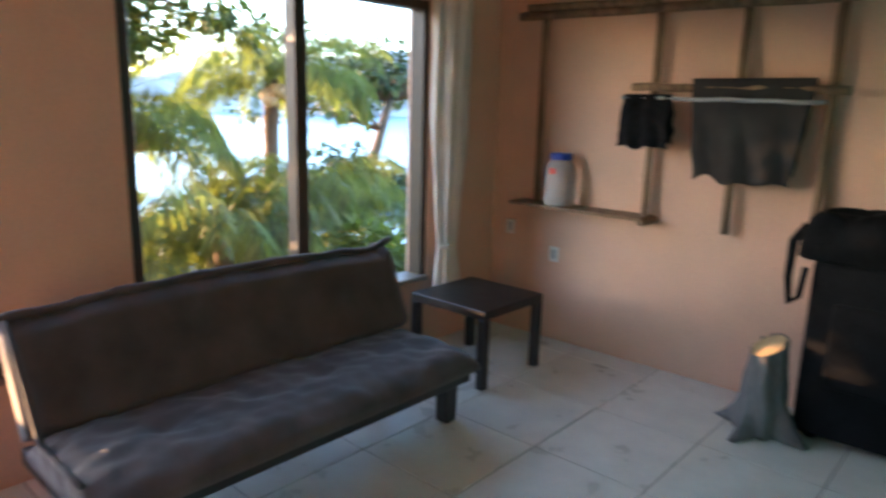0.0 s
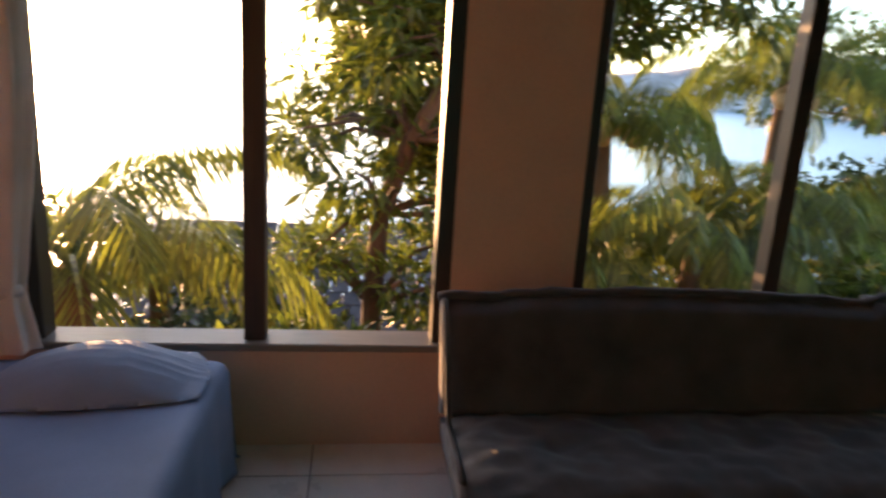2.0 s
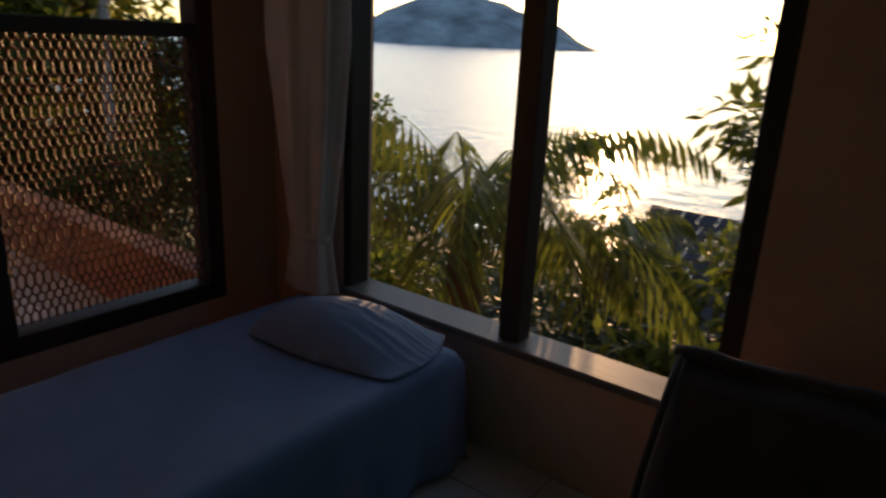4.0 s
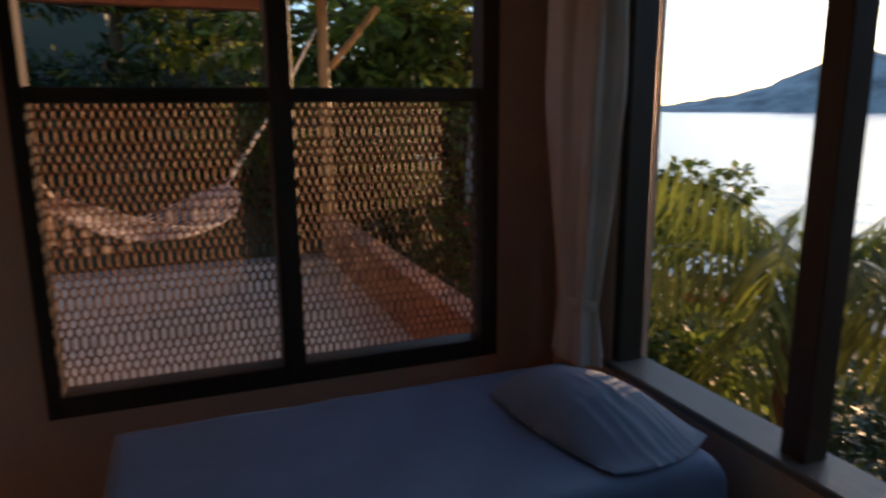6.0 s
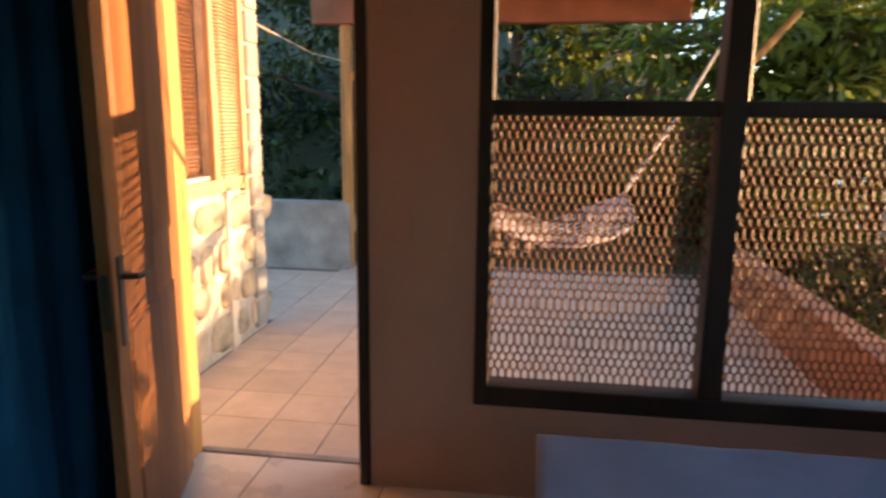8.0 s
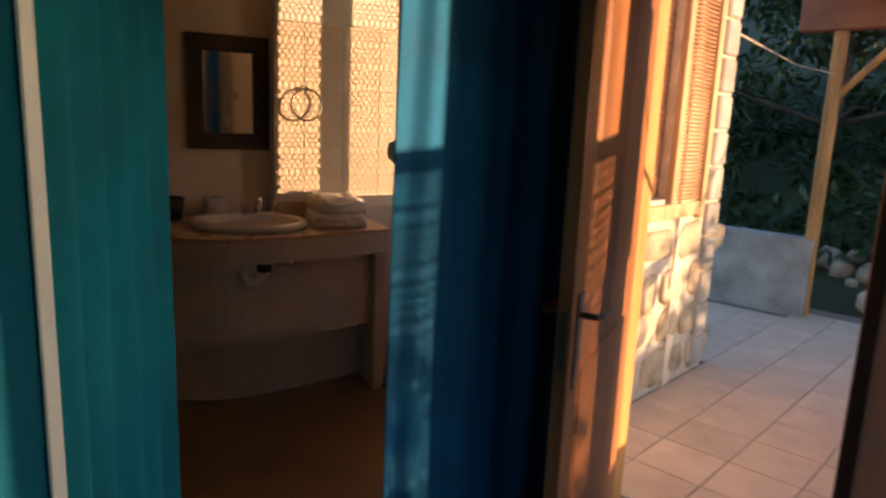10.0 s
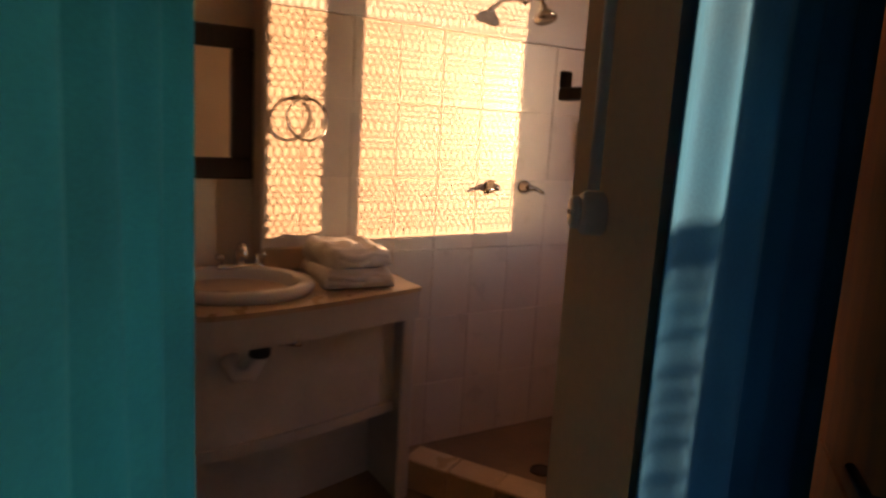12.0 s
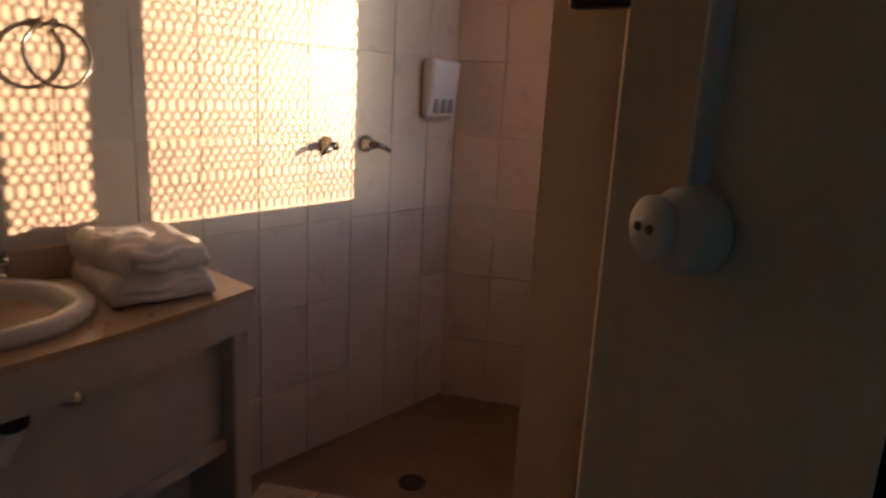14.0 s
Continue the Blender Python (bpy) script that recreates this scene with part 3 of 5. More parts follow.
def curtain_rod(label, p, q, z):
    rod = thing("curtain_rod", label, "rod", tube([(*p, z), (*q, z)], 0.010, 8), M_BRASS, smooth=True)
    for e in (p, q):
        part("bracket", tube([(*e, z), (*e, z + 0.06)], 0.008, 6), M_BRASS, rod)


hung_panel("door_curtain", "teal curtain gathered in folds at the bathroom doorway", (-1.955, -1.845), (-2.33, -1.465), BF + 0.02, 2.16, M_TEAL, 5, 0.046, bias=1.1)
hung_panel("door_curtain", "blue curtain drawn to the side of the bathroom doorway", (-1.958, -1.075), (-1.86, -0.40), 0.05, 2.16, M_BLUE, 5, 0.022, 3.0, 0.015)
curtain_rod("thin metal rod that carries the teal curtain", (-1.955, -1.845), (-2.36, -1.435), 2.17)
curtain_rod("thin metal rod that carries the blue curtain", (-1.96, -1.10), (-1.855, -0.36), 2.17)
structure("trim", "white painted door trim beside the teal curtain", box((WEST_IN, -1.875, 0), (WEST_IN + 0.014, -1.851, 2.2), 0.003), M_WPLAS, "trim")

# ---- bathroom ----
before = set(scene.objects)

def vanity():
    v = thing("vanity_counter", "built-in curved masonry washstand with a tiled top", "washstand")

    def bow(inset):
        # from the front corner at the tiled wall round to the mirror wall
        front = [(-3.367 - inset, 0.275)]
        for k in range(1, 21):
            a = k / 20
            x = -3.367 + 0.165 * math.sin(min(1, a * 1.12) * math.pi * 0.62) - 0.78 * max(0, a - 0.62) ** 1.5
            front.append((x - inset, 0.275 - 1.20 * a))
        return front + [(-3.90, -0.95), (-3.90, -0.21), (BX, -0.21), (BX, 0.275)]

    part("top", prism(bow(0.0), 0.918, 0.935), M_COUNTER, v, "tan tiled top")
    part("apron", prism(bow(0.012), 0.815, 0.918), M_CWHITE, v)
    part("panel", prism(bow(0.10), 0.475, 0.815), M_CWHITE, v)
    part("shelf", prism(bow(0.085), 0.435, 0.475), M_CWHITE, v)
    part("plinth", prism(bow(0.30), BF, 0.435), M_CWHITE, v)
    part("side_wall", box((BX, 0.215, BF), (-3.385, 0.27, 0.815), 0.006), M_CWHITE, v)
    part("splash", box((BX, -0.205, 0.935), (BX + 0.02, 0.27, 1.03), 0.006), M_COUNTER, v)


vanity()


def basin():
    b = thing("washbasin", "white oval ceramic washbasin set into the counter", "basin")
    cx, cy, z = -3.53, -0.375, 0.951
    prof = [(0.20, -0.02), (0.252, -0.016), (0.262, 0.0), (0.262, 0.012), (0.252, 0.022), (0.225, 0.024), (0.205, 0.016), (0.19, -0.005), (0.15, -0.06), (0.08, -0.09), (0.02, -0.095)]
    part("bowl", lathe(prof, 56, None, (cx, cy, z), 1.06, 0.90, radians(68)), M_CERAM, b, smooth=True)
    part("drain_ring", lathe([(0.024, 0), (0.024, 0.004), (0.012, 0.004)], 16, None, (cx, cy, z - 0.105)), M_CHROME, b)
    t = thing("basin_tap", "chrome basin mixer tap with two levers", "tap")
    tx, ty = cx - 0.20, cy + 0.075
    part("body", box((tx - 0.022, ty - 0.085, z + 0.012), (tx + 0.022, ty + 0.085, z + 0.030), 0.008, segs=2), M_CHROME, t, smooth=True)
    part("spout", tube([(tx, ty, z + 0.027), (tx, ty, z + 0.075), (tx + 0.02, ty, z + 0.10), (tx + 0.07, ty - 0.005, z + 0.095), (tx + 0.09, ty - 0.005, z + 0.07)], [0.018, 0.016, 0.015, 0.013, 0.012], 12), M_CHROME, t, smooth=True)
    for s in (-1, 1):
        part("lever", tube([(tx, ty + s * 0.065, z + 0.027), (tx, ty + s * 0.065, z + 0.057), (tx + 0.03, ty + s * 0.085, z + 0.064)], 0.010, 8), M_CHROME, t, smooth=True)


basin()


def trap():
    t = thing("drain_trap", "white plastic drain trap and stop valve under the basin", "drain trap")
    x, y = -3.30, -0.345
    part("trap_pipe", tube([(x, y, 0.86), (x, y, 0.755), (x + 0.01, y - 0.03, 0.71), (x + 0.01, y - 0.08, 0.715), (x, y - 0.10, 0.755), (x - 0.05, y - 0.06, 0.775)], 0.024, 12), M_WPLAS, t, smooth=True)
    part("trap_nut", lathe([(0.03, 0), (0.034, 0.006), (0.034, 0.03), (0.03, 0.036)], 16, None, (x, y, 0.765)), M_BPLAS, t, "dark coupling nut")
    part("stop_valve", tube([(x - 0.03, y + 0.05, 0.80), (x + 0.02, y + 0.08, 0.807), (x + 0.05, y + 0.12, 0.815)], [0.014, 0.012, 0.018], 10), M_CHROME, t, smooth=True)


trap()


def mirror():
    m = thing("mirror", "square mirror in a wide dark wooden frame", "mirror")
    y0, y1, z0, z1, F, x = -0.615, -0.215, 1.282, 1.845, 0.080, -3.90
    for lo, hi in (((x, y0, z0), (x + 0.03, y1, z0 + F)), ((x, y0, z1 - F), (x + 0.03, y1, z1)), ((x, y0, z0 + F), (x + 0.03, y0 + F, z1 - F)), ((x, y1 - F, z0 + F), (x + 0.03, y1, z1 - F))):
        part("frame", box(lo, hi, 0.006), M_DARK, m)
    part("glass", box((x + 0.004, y0 + F - 0.005, z0 + F - 0.005), (x + 0.010, y1 - F + 0.005, z1 - F + 0.005)), M_MIRROR, m)


mirror()


def towel_ring():
    t = thing("towel_ring", "chrome towel ring on the tiled wall", "towel ring")
    y, z = -0.055, 1.60
    part("mount", lathe([(0.022, 0), (0.022, 0.01), (0.012, 0.03), (0.012, 0.05)], 16, None, (0, 0, 0)), M_CHROME, t, smooth=True).matrix_local = pose(BX, y, z, 0, 90, 0)
    pts = [(BX + 0.045 + 0.012 * (1 - math.cos(a)), y + 0.078 * math.sin(a), z - 0.078 + 0.078 * math.cos(a)) for a in [2 * math.pi * k / 40 for k in range(41)]]
    part("ring", tube(pts, 0.0055, 8), M_DARKCHROME, t, smooth=True)


towel_ring()


def towels():
    for k, (dx, dy, sx, sy, h) in enumerate(((0, 0, 0.36, 0.255, 0.07), (-0.01, 0.005, 0.32, 0.225, 0.075))):
        t = thing("folded_towel", "folded white towel stacked on the counter", "towel", group="towel stack")
        z0 = 0.937 + k * 0.066

        def fold(u, v, side):
            a, b = u * 2 - 1, v * 2 - 1
            e = 1 - 0.5 * rounded(u, 0.16) - 0.3 * rounded(v, 0.12)
            sag = 0.016 * noise.noise(Vector((a * 1.8, b * 2.2, 4.0 + k)))
            return (a * sx / 2 * (1 + 0.05 * noise.noise(Vector((b * 2, k, 0)))), b * sy / 2 * (1 + 0.06 * noise.noise(Vector((a * 2, k, 7)))), h * e + sag if side == 0 else 0.12 * h * rounded(u, 0.1))

        part("folds", cushion(36, 32, fold, 0.011, 11.0 + k), M_TOWEL, t, smooth=True)
        for q in (0.3, 0.62):
            part("fold_edge", tube([(sx / 2 - 0.008 + 0.012 * math.sin(i * 0.55), -sy / 2 + 0.012 + (sy - 0.024) * i / 10, h * q + 0.005 * math.sin(i * 1.1 + k)) for i in range(11)], h * 0.17, 8), M_TOWEL, t, smooth=True)
        t.matrix_world = pose(-3.565 + dx, 0.055 + dy, z0, 0, 0, -6 + 8 * k)


towels()


def toilet_roll():
    t = thing("toilet_roll", "white toilet paper roll standing on the counter", "toilet roll")
    c = (-3.835, -0.50, 0.936)
    part("paper", lathe([(0.022, 0), (0.054, 0), (0.056, 0.01), (0.056, 0.098), (0.054, 0.105), (0.022, 0.105)], 32, None, c), M_TOWEL, t, smooth=True)
    part("core", lathe([(0.021, 0.004), (0.021, 0.106), (0.018, 0.106)], 20, None, c), M_POLE, t, "brown cardboard core")


toilet_roll()


def basket():
    b = thing("wicker_basket", "small dark wicker basket at the back of the counter", "basket")
    c = (-3.79, -0.74, 0.936)
    part("body", lathe([(0.06, 0), (0.075, 0.005), (0.09, 0.06), (0.095, 0.11), (0.088, 0.112), (0.082, 0.06), (0.06, 0.012)], 28, None, c), M_DARK, b, smooth=True)
    for k in range(5):
        r = 0.078 + 0.004 * k
        part("weave_band", tube([(c[0] + r * math.cos(q), c[1] + r * math.sin(q), c[2] + 0.015 + 0.022 * k) for q in [2 * math.pi * i / 24 for i in range(25)]], 0.005, 6), M_DARK, b)


basket()


def shower():
    for y in (0.838, 1.029):
        t = thing("shower_valve", "chrome shower valve with a short lever", "valve", group="shower valves")
        part("rosette", lathe([(0.032, 0), (0.03, 0.012), (0.016, 0.03), (0.016, 0.055)], 20), M_DARKCHROME, t, smooth=True).matrix_local = pose(BX + 0.008, y, 1.273, 0, 90, 0)
        s = -1 if y < 0.9 else 1
        part("lever", tube([(BX + 0.05, y, 1.273), (BX + 0.065, y + s * 0.03, 1.268), (BX + 0.07, y + s * 0.07, 1.250)], [0.012, 0.010, 0.008], 8), M_DARKCHROME, t, smooth=True)
    h = thing("wall_shower", "chrome shower on a bent arm above the valves", "shower")
    part("arm", tube([(BX, 0.955, 2.085), (BX + 0.06, 0.955, 2.105), (BX + 0.13, 0.945, 2.09), (BX + 0.17, 0.94, 2.05)], 0.010, 8), M_DARKCHROME, h, smooth=True)
    hd = part("head", lathe([(0.048, 0), (0.050, 0.008), (0.034, 0.03), (0.014, 0.05), (0.012, 0.065)], 20), M_DARKCHROME, h, smooth=True)
    hd.matrix_local = pose(BX + 0.19, 0.935, 1.995, 0, -22, 0)
    d = thing("soap_dispenser", "white plastic wall soap dispenser with three buttons", "dispenser")
    bm = box((BX + 0.008, 1.315, 1.37), (BX + 0.085, 1.485, 1.61), 0.022, segs=3)
    for v in bm.verts:
        if v.co.x > BX + 0.04:
            v.co.x -= 0.03 * max(0.0, (1.50 - v.co.z) / 0.13)
    part("body", bm, M_WPLAS, d, smooth=True)
    for k in range(3):
        part("button", box((BX + 0.055, 1.340 + 0.044 * k, 1.395), (BX + 0.072, 1.372 + 0.044 * k, 1.455), 0.006), M_PVC, d)
    thing("shower_drain", "round dark metal drain in the shower floor", "drain", lathe([(0.05, 0), (0.05, 0.006), (0.042, 0.006), (0.04, 0.003)], 24, None, (-3.33, 0.90, BF)), M_BRASS)
    curb = thing("shower_curb", "low tiled curb at the shower entrance", "curb")
    for k in range(4):
        part("curb_tile", box((0.203 * k, 0, 0), (0.203 * k + 0.2, 0.14, 0.125), 0.005), M_COUNTER, curb)
    curb.matrix_world = pose(-3.47, 0.285, BF, 0, 0, 30)


shower()
for ob in set(scene.objects) - before:
    if ob.parent is None:
        askew(ob)


def conduit():
    c = thing("conduit", "white plastic conduit ending in a round switch box", "conduit")
    x, y = -2.140, -0.905
    part("pipe", tube([(x, y, 1.425), (x, y, 2.74)], 0.0095, 12), M_WPLAS, c, smooth=True)
    turned = pose(x + 0.012, y + 0.018, 1.388, 90, 0, -53.0)
    part("switch_box", lathe([(0.030, 0), (0.034, 0.004), (0.034, 0.030), (0.030, 0.036)], 28), M_WPLAS, c, smooth=True).matrix_local = turned
    part("socket_plate", lathe([(0.024, 0), (0.026, 0.002), (0.026, 0.010), (0.022, 0.014)], 24), M_WPLAS, c, smooth=True).matrix_local = turned @ pose(-0.012, 0, 0.036)
    for dx in (-0.020, -0.004):
        part("screw", lathe([(0.004, 0), (0.004, 0.002)], 10), M_BPLAS, c).matrix_local = turned @ pose(dx, 0, 0.050)


conduit()
hook = thing("wall_bracket", "small dark wooden bracket high on the splayed wall end", "bracket")
part("board", box((-0.055, -0.010, 0.0), (0.01, 0.010, 0.022), 0.003), M_DARK, hook)
part("arm", box((-0.055, -0.010, 0.022), (-0.040, 0.010, 0.05), 0.003), M_DARK, hook)
hook.matrix_world = pose(-2.217, -0.808, 1.565, 0, 0, -20)

# ---- pole rack and things by the back wall ----
def pole(p, q, r, seed, bm=None):
    p, q = Vector(p), Vector(q)
    n = 9
    pts = [p.lerp(q, k / n) + Vector((noise.noise(Vector((k * 0.7, seed, 1))), noise.noise(Vector((k * 0.7, seed, 5))), noise.noise(Vector((k * 0.7, seed, 9))))) * 0.008 for k in range(n + 1)]
    return tube(pts, [r * (1 + 0.15 * noise.noise(Vector((k, seed, 0)))) for k in range(n + 1)], 10, bm)


def rack():
    r = thing("pole_rack", "rustic wall rack of rough wooden poles with a low shelf", "rack")
    y = BACK + 0.05
    for k, (x, z0, z1) in enumerate(((0.93, 0.90, 2.10), (0.175, 0.87, 2.10), (-0.29, 0.88, 2.09), (-0.72, 0.90, 2.08))):
        part("upright", pole((x, y, z0), (x, y, z1), 0.022, k), M_POLE, r, smooth=True)
    part("crossbar", pole((1.09, y + 0.04, 2.08), (-0.80, y + 0.04, 2.06), 0.026, 11), M_POLE, r, smooth=True)
    part("crossbar", pole((1.00, y + 0.085, 2.12), (0.15, y + 0.085, 2.10), 0.022, 12), M_POLE, r, smooth=True)
    part("crossbar", pole((0.29, y + 0.04, 1.65), (-0.80, y + 0.04, 1.64), 0.022, 13), M_POLE, r, smooth=True)
    part("crossbar", pole((0.33, y + 0.085, 1.59), (-0.72, y + 0.085, 1.58), 0.011, 14), M_PVC, r, "thin pale hanging bar", smooth=True)
    part("shelf_board", box((0.13, BACK, 0.905), (1.05, BACK + 0.19, 0.925), 0.004), M_POLE, r)
    part("shelf_batten", pole((0.13, BACK + 0.19, 0.90), (0.13, BACK, 0.90), 0.02, 16), M_POLE, r)


rack()


def bottle():
    b = thing("water_jug", "clear plastic water jug with a blue cap on the rack shelf", "jug")
    c = (0.73, BACK + 0.10, 0.926)
    part("body", lathe([(0.085, 0), (0.098, 0.01), (0.10, 0.06), (0.096, 0.12), (0.10, 0.18), (0.09, 0.24), (0.065, 0.275), (0.06, 0.285)], 32, None, c), M_BOTTLE, b, smooth=True)
    part("cap", lathe([(0.068, 0.285), (0.07, 0.29), (0.07, 0.32), (0.06, 0.325)], 28, None, c), M_BLUECAP, b, "blue screw cap", smooth=True)
    part("label", box((c[0] - 0.03, c[1] + 0.094, c[2] + 0.20), (c[0] + 0.02, c[1] + 0.098, c[2] + 0.235)), M_RED, b, "small red label")


bottle()


def cloth_panel(name, label, x0, x1, y, ztop, drop, material, seed, taper):
    c = thing(name, label, "clothing")
    bm = bmesh.new()
    nx, nz = 34, 30
    for side, dy in ((0, 0.03), (1, -0.03)):
        g = []
        for i in range(nx + 1):
            row = []
            for j in range(nz + 1):
                u, v = i / nx, j / nz
                xm = (x0 + x1) / 2
                x = xm + (u - 0.5) * (x1 - x0) * (1 - taper * v) + 0.01 * noise.noise(Vector((v * 5, u * 3, seed)))
                d = drop * (0.96 + 0.09 * noise.noise(Vector((u * 4, 1, seed)))) * (1 if side == 0 else 0.9)
                z = ztop - v * d
                fy = y + dy * min(1, 4 * v + 0.05) + 0.018 * math.sin(u * 17 + seed + v * 2) * v + 0.01 * noise.noise(Vector((u * 6, v * 5, seed)))
                row.append(bm.verts.new((x, fy, z + (0.03 * (1 - (2 * 0) ** 2) if v == 0 else 0))))
            g.append(row)
        for i in range(nx):
            for j in range(nz):
                bm.faces.new((g[i][j], g[i + 1][j], g[i + 1][j + 1], g[i][j + 1]))
    s = part("cloth", bm, material, c, smooth=True)
    s.modifiers.new("cloth", "SOLIDIFY").thickness = 0.004


cloth_panel("shirt", "dark grey shirt draped over the rack bar", -0.66, -0.06, BACK + 0.10, 1.665, 0.52, M_CLOTH, 2.0, 0.22)
cloth_panel("shorts", "small black garment hung on the rack bar", 0.03, 0.31, BACK + 0.14, 1.58, 0.27, M_BAG, 6.0, -0.12)
for x, z in ((1.16, 0.72), (0.80, 0.58)):
    o = thing("wall_outlet", "small pale outlet plate on the wall", "outlet", group="wall outlets")
    part("plate", box((x - 0.035, BACK, z - 0.05), (x + 0.035, BACK + 0.008, z + 0.05), 0.003), M_WPLAS, o)
    part("socket", box((x - 0.012, BACK + 0.008, z - 0.03), (x + 0.012, BACK + 0.010, z + 0.03)), M_PVC, o)
sw = thing("light_switch", "small pale switch plate beside the porch door", "switch")
part("plate", box((-1.01, -0.008, 1.00), (-0.94, 0.0, 1.11), 0.003), M_WALL, sw)
part("rocker", box((-0.99, -0.012, 1.03), (-0.96, -0.008, 1.08), 0.002), M_WALL, sw)


def stump():
    s = thing("tree_stump", "grey weathered tree stump with roots on the floor", "stump")
    bm = bmesh.new()
    n, rows = 40, 16
    cx, cy = -0.68, -4.70
    g = []
    for i in range(rows + 1):
        t = i / rows
        ring = []
        for k in range(n):
            a = 2 * math.pi * k / n
            flare = 0.13 * (1 - t) ** 4 * max(0, math.cos(4 * a + 0.9)) ** 2 + 0.035 * (1 - t)
            r = 0.078 + flare + 0.008 * math.sin(7 * a + 2 * t) + 0.012 * noise.noise(Vector((math.cos(a) * 3, math.sin(a) * 3, t * 4)))
            z = t * (0.44 - 0.05 * math.cos(a - 0.9) + 0.015 * noise.noise(Vector((a * 3, 0, 0))))
            ring.append(bm.verts.new((cx + r * math.cos(a), cy + r * math.sin(a), z)))
        g.append(ring)
    for a, b in zip(g, g[1:]):
        for k in range(n):
            bm.faces.new((a[k], a[(k + 1) % n], b[(k + 1) % n], b[k]))
    bm.faces.new(g[0][::-1])
    part("trunk", bm, mat("stump_bark", (0.17, 0.16, 0.15), 0.9, vary=0.25, scale=6, stretch=(1, 1, 0.3), bump=0.7), s, smooth=True)
    bm = bmesh.new()
    tops = [bm.verts.new(v) for v in [(cx + 0.074 * math.cos(a), cy + 0.074 * math.sin(a), 0.437 - 0.047 * math.cos(a - 0.9)) for a in [2 * math.pi * k / 24 for k in range(24)]]]
    bm.faces.new(tops)
    part("cut_face", bm, M_PALE, s, "pale sawn top")


stump()


def chair_with_bag():
    c = thing("suitcase", "tall black travel bag standing against the wall", "suitcase")
    part("shell", box((-1.50, -5.02, 0.04), (-0.81, -4.72, 0.88), 0.03, segs=2), M_BAG, c, smooth=True)
    for x in (-1.42, -0.88):
        part("wheel", lathe([(0.03, -0.015), (0.035, 0), (0.03, 0.015)], 16), M_BPLAS, c, smooth=True).matrix_local = pose(x, -4.80, 0.035, 90, 0, 0)
    b = thing("backpack", "black backpack with loose straps lying on the travel bag", "backpack")

    def body(u, v, side):
        a, w = u * 2 - 1, v * 2 - 1
        puff = max(0, 1 - a ** 12) ** 0.5 * max(0, 1 - w ** 8) ** 0.5
        return (-1.14 + a * 0.39, -4.86 + w * 0.16, 0.89 + (0.15 * puff + 0.06 if side == 0 else -0.02 * puff))

    part("bag", cushion(44, 26, body, 0.035, 21.0), M_BAG, b, smooth=True)
    part("strap", tube([(-0.76, -4.76, 1.03), (-0.715, -4.74, 0.95), (-0.715, -4.72, 0.78), (-0.735, -4.705, 0.66), (-0.775, -4.70, 0.70), (-0.79, -4.70, 0.84)], [0.020, 0.022, 0.018, 0.014, 0.014, 0.016], 8), M_BAG, b, smooth=True)
    part("pocket", box((-1.40, -4.725, 0.30), (-0.92, -4.68, 0.70), 0.02, segs=2), M_BAG, c, smooth=True)


chair_with_bag()

# ---- porch ----
bm = box((1.10, 0.15, -0.35), (1.24, 4.2, 0.36))
parapet = structure("wall_parapet", "terracotta painted low parapet along the porch", bm, M_TERRA, "wall")
part("coping", box((1.085, 0.15, 0.36), (1.26, 4.22, 0.385), 0.006), M_TERRA, parapet)
low = structure("wall_low", "low rough concrete wall at the far side of the porch", box((-6.0, 3.78, -0.35), (-2.27, 3.98, 0.64)), M_CONC, "wall")


def porch_post(x, y, h):
    p = thing("porch_post", "rough wooden post that carries the porch roof", "post", group="porch posts")
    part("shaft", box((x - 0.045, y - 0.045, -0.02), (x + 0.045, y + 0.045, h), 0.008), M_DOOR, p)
    part("brace", tube([(x, y, h - 0.75), (x + 0.35, y, h - 0.35), (x + 0.55, y, h - 0.1)], 0.03, 8), M_DOOR, p)
    return p


porch_post(-2.30, 3.88, 2.5)
porch_post(1.17, 4.12, 2.5)
rb = structure("porch_roof", "underside of the porch roof with dark beams", box((-2.37, 2.3, 2.62), (1.7, 4.6, 2.70)), M_CEIL, "roof")
part("beam", box((-2.6, 3.80, 2.28), (0.75, 3.96, 2.62), 0.01), M_TERRA, rb)
part("beam", box((1.08, 2.3, 2.45), (1.22, 3.80, 2.62), 0.01), M_DARK, rb)
cable = thing("clothes_line", "thin cord strung from the bathroom wall to the porch post", "cord", tube([(-2.36, 1.9, 2.05), (-2.33, 3.0, 1.95), (-2.30, 3.84, 1.95)], 0.006, 6), M_ROPE)


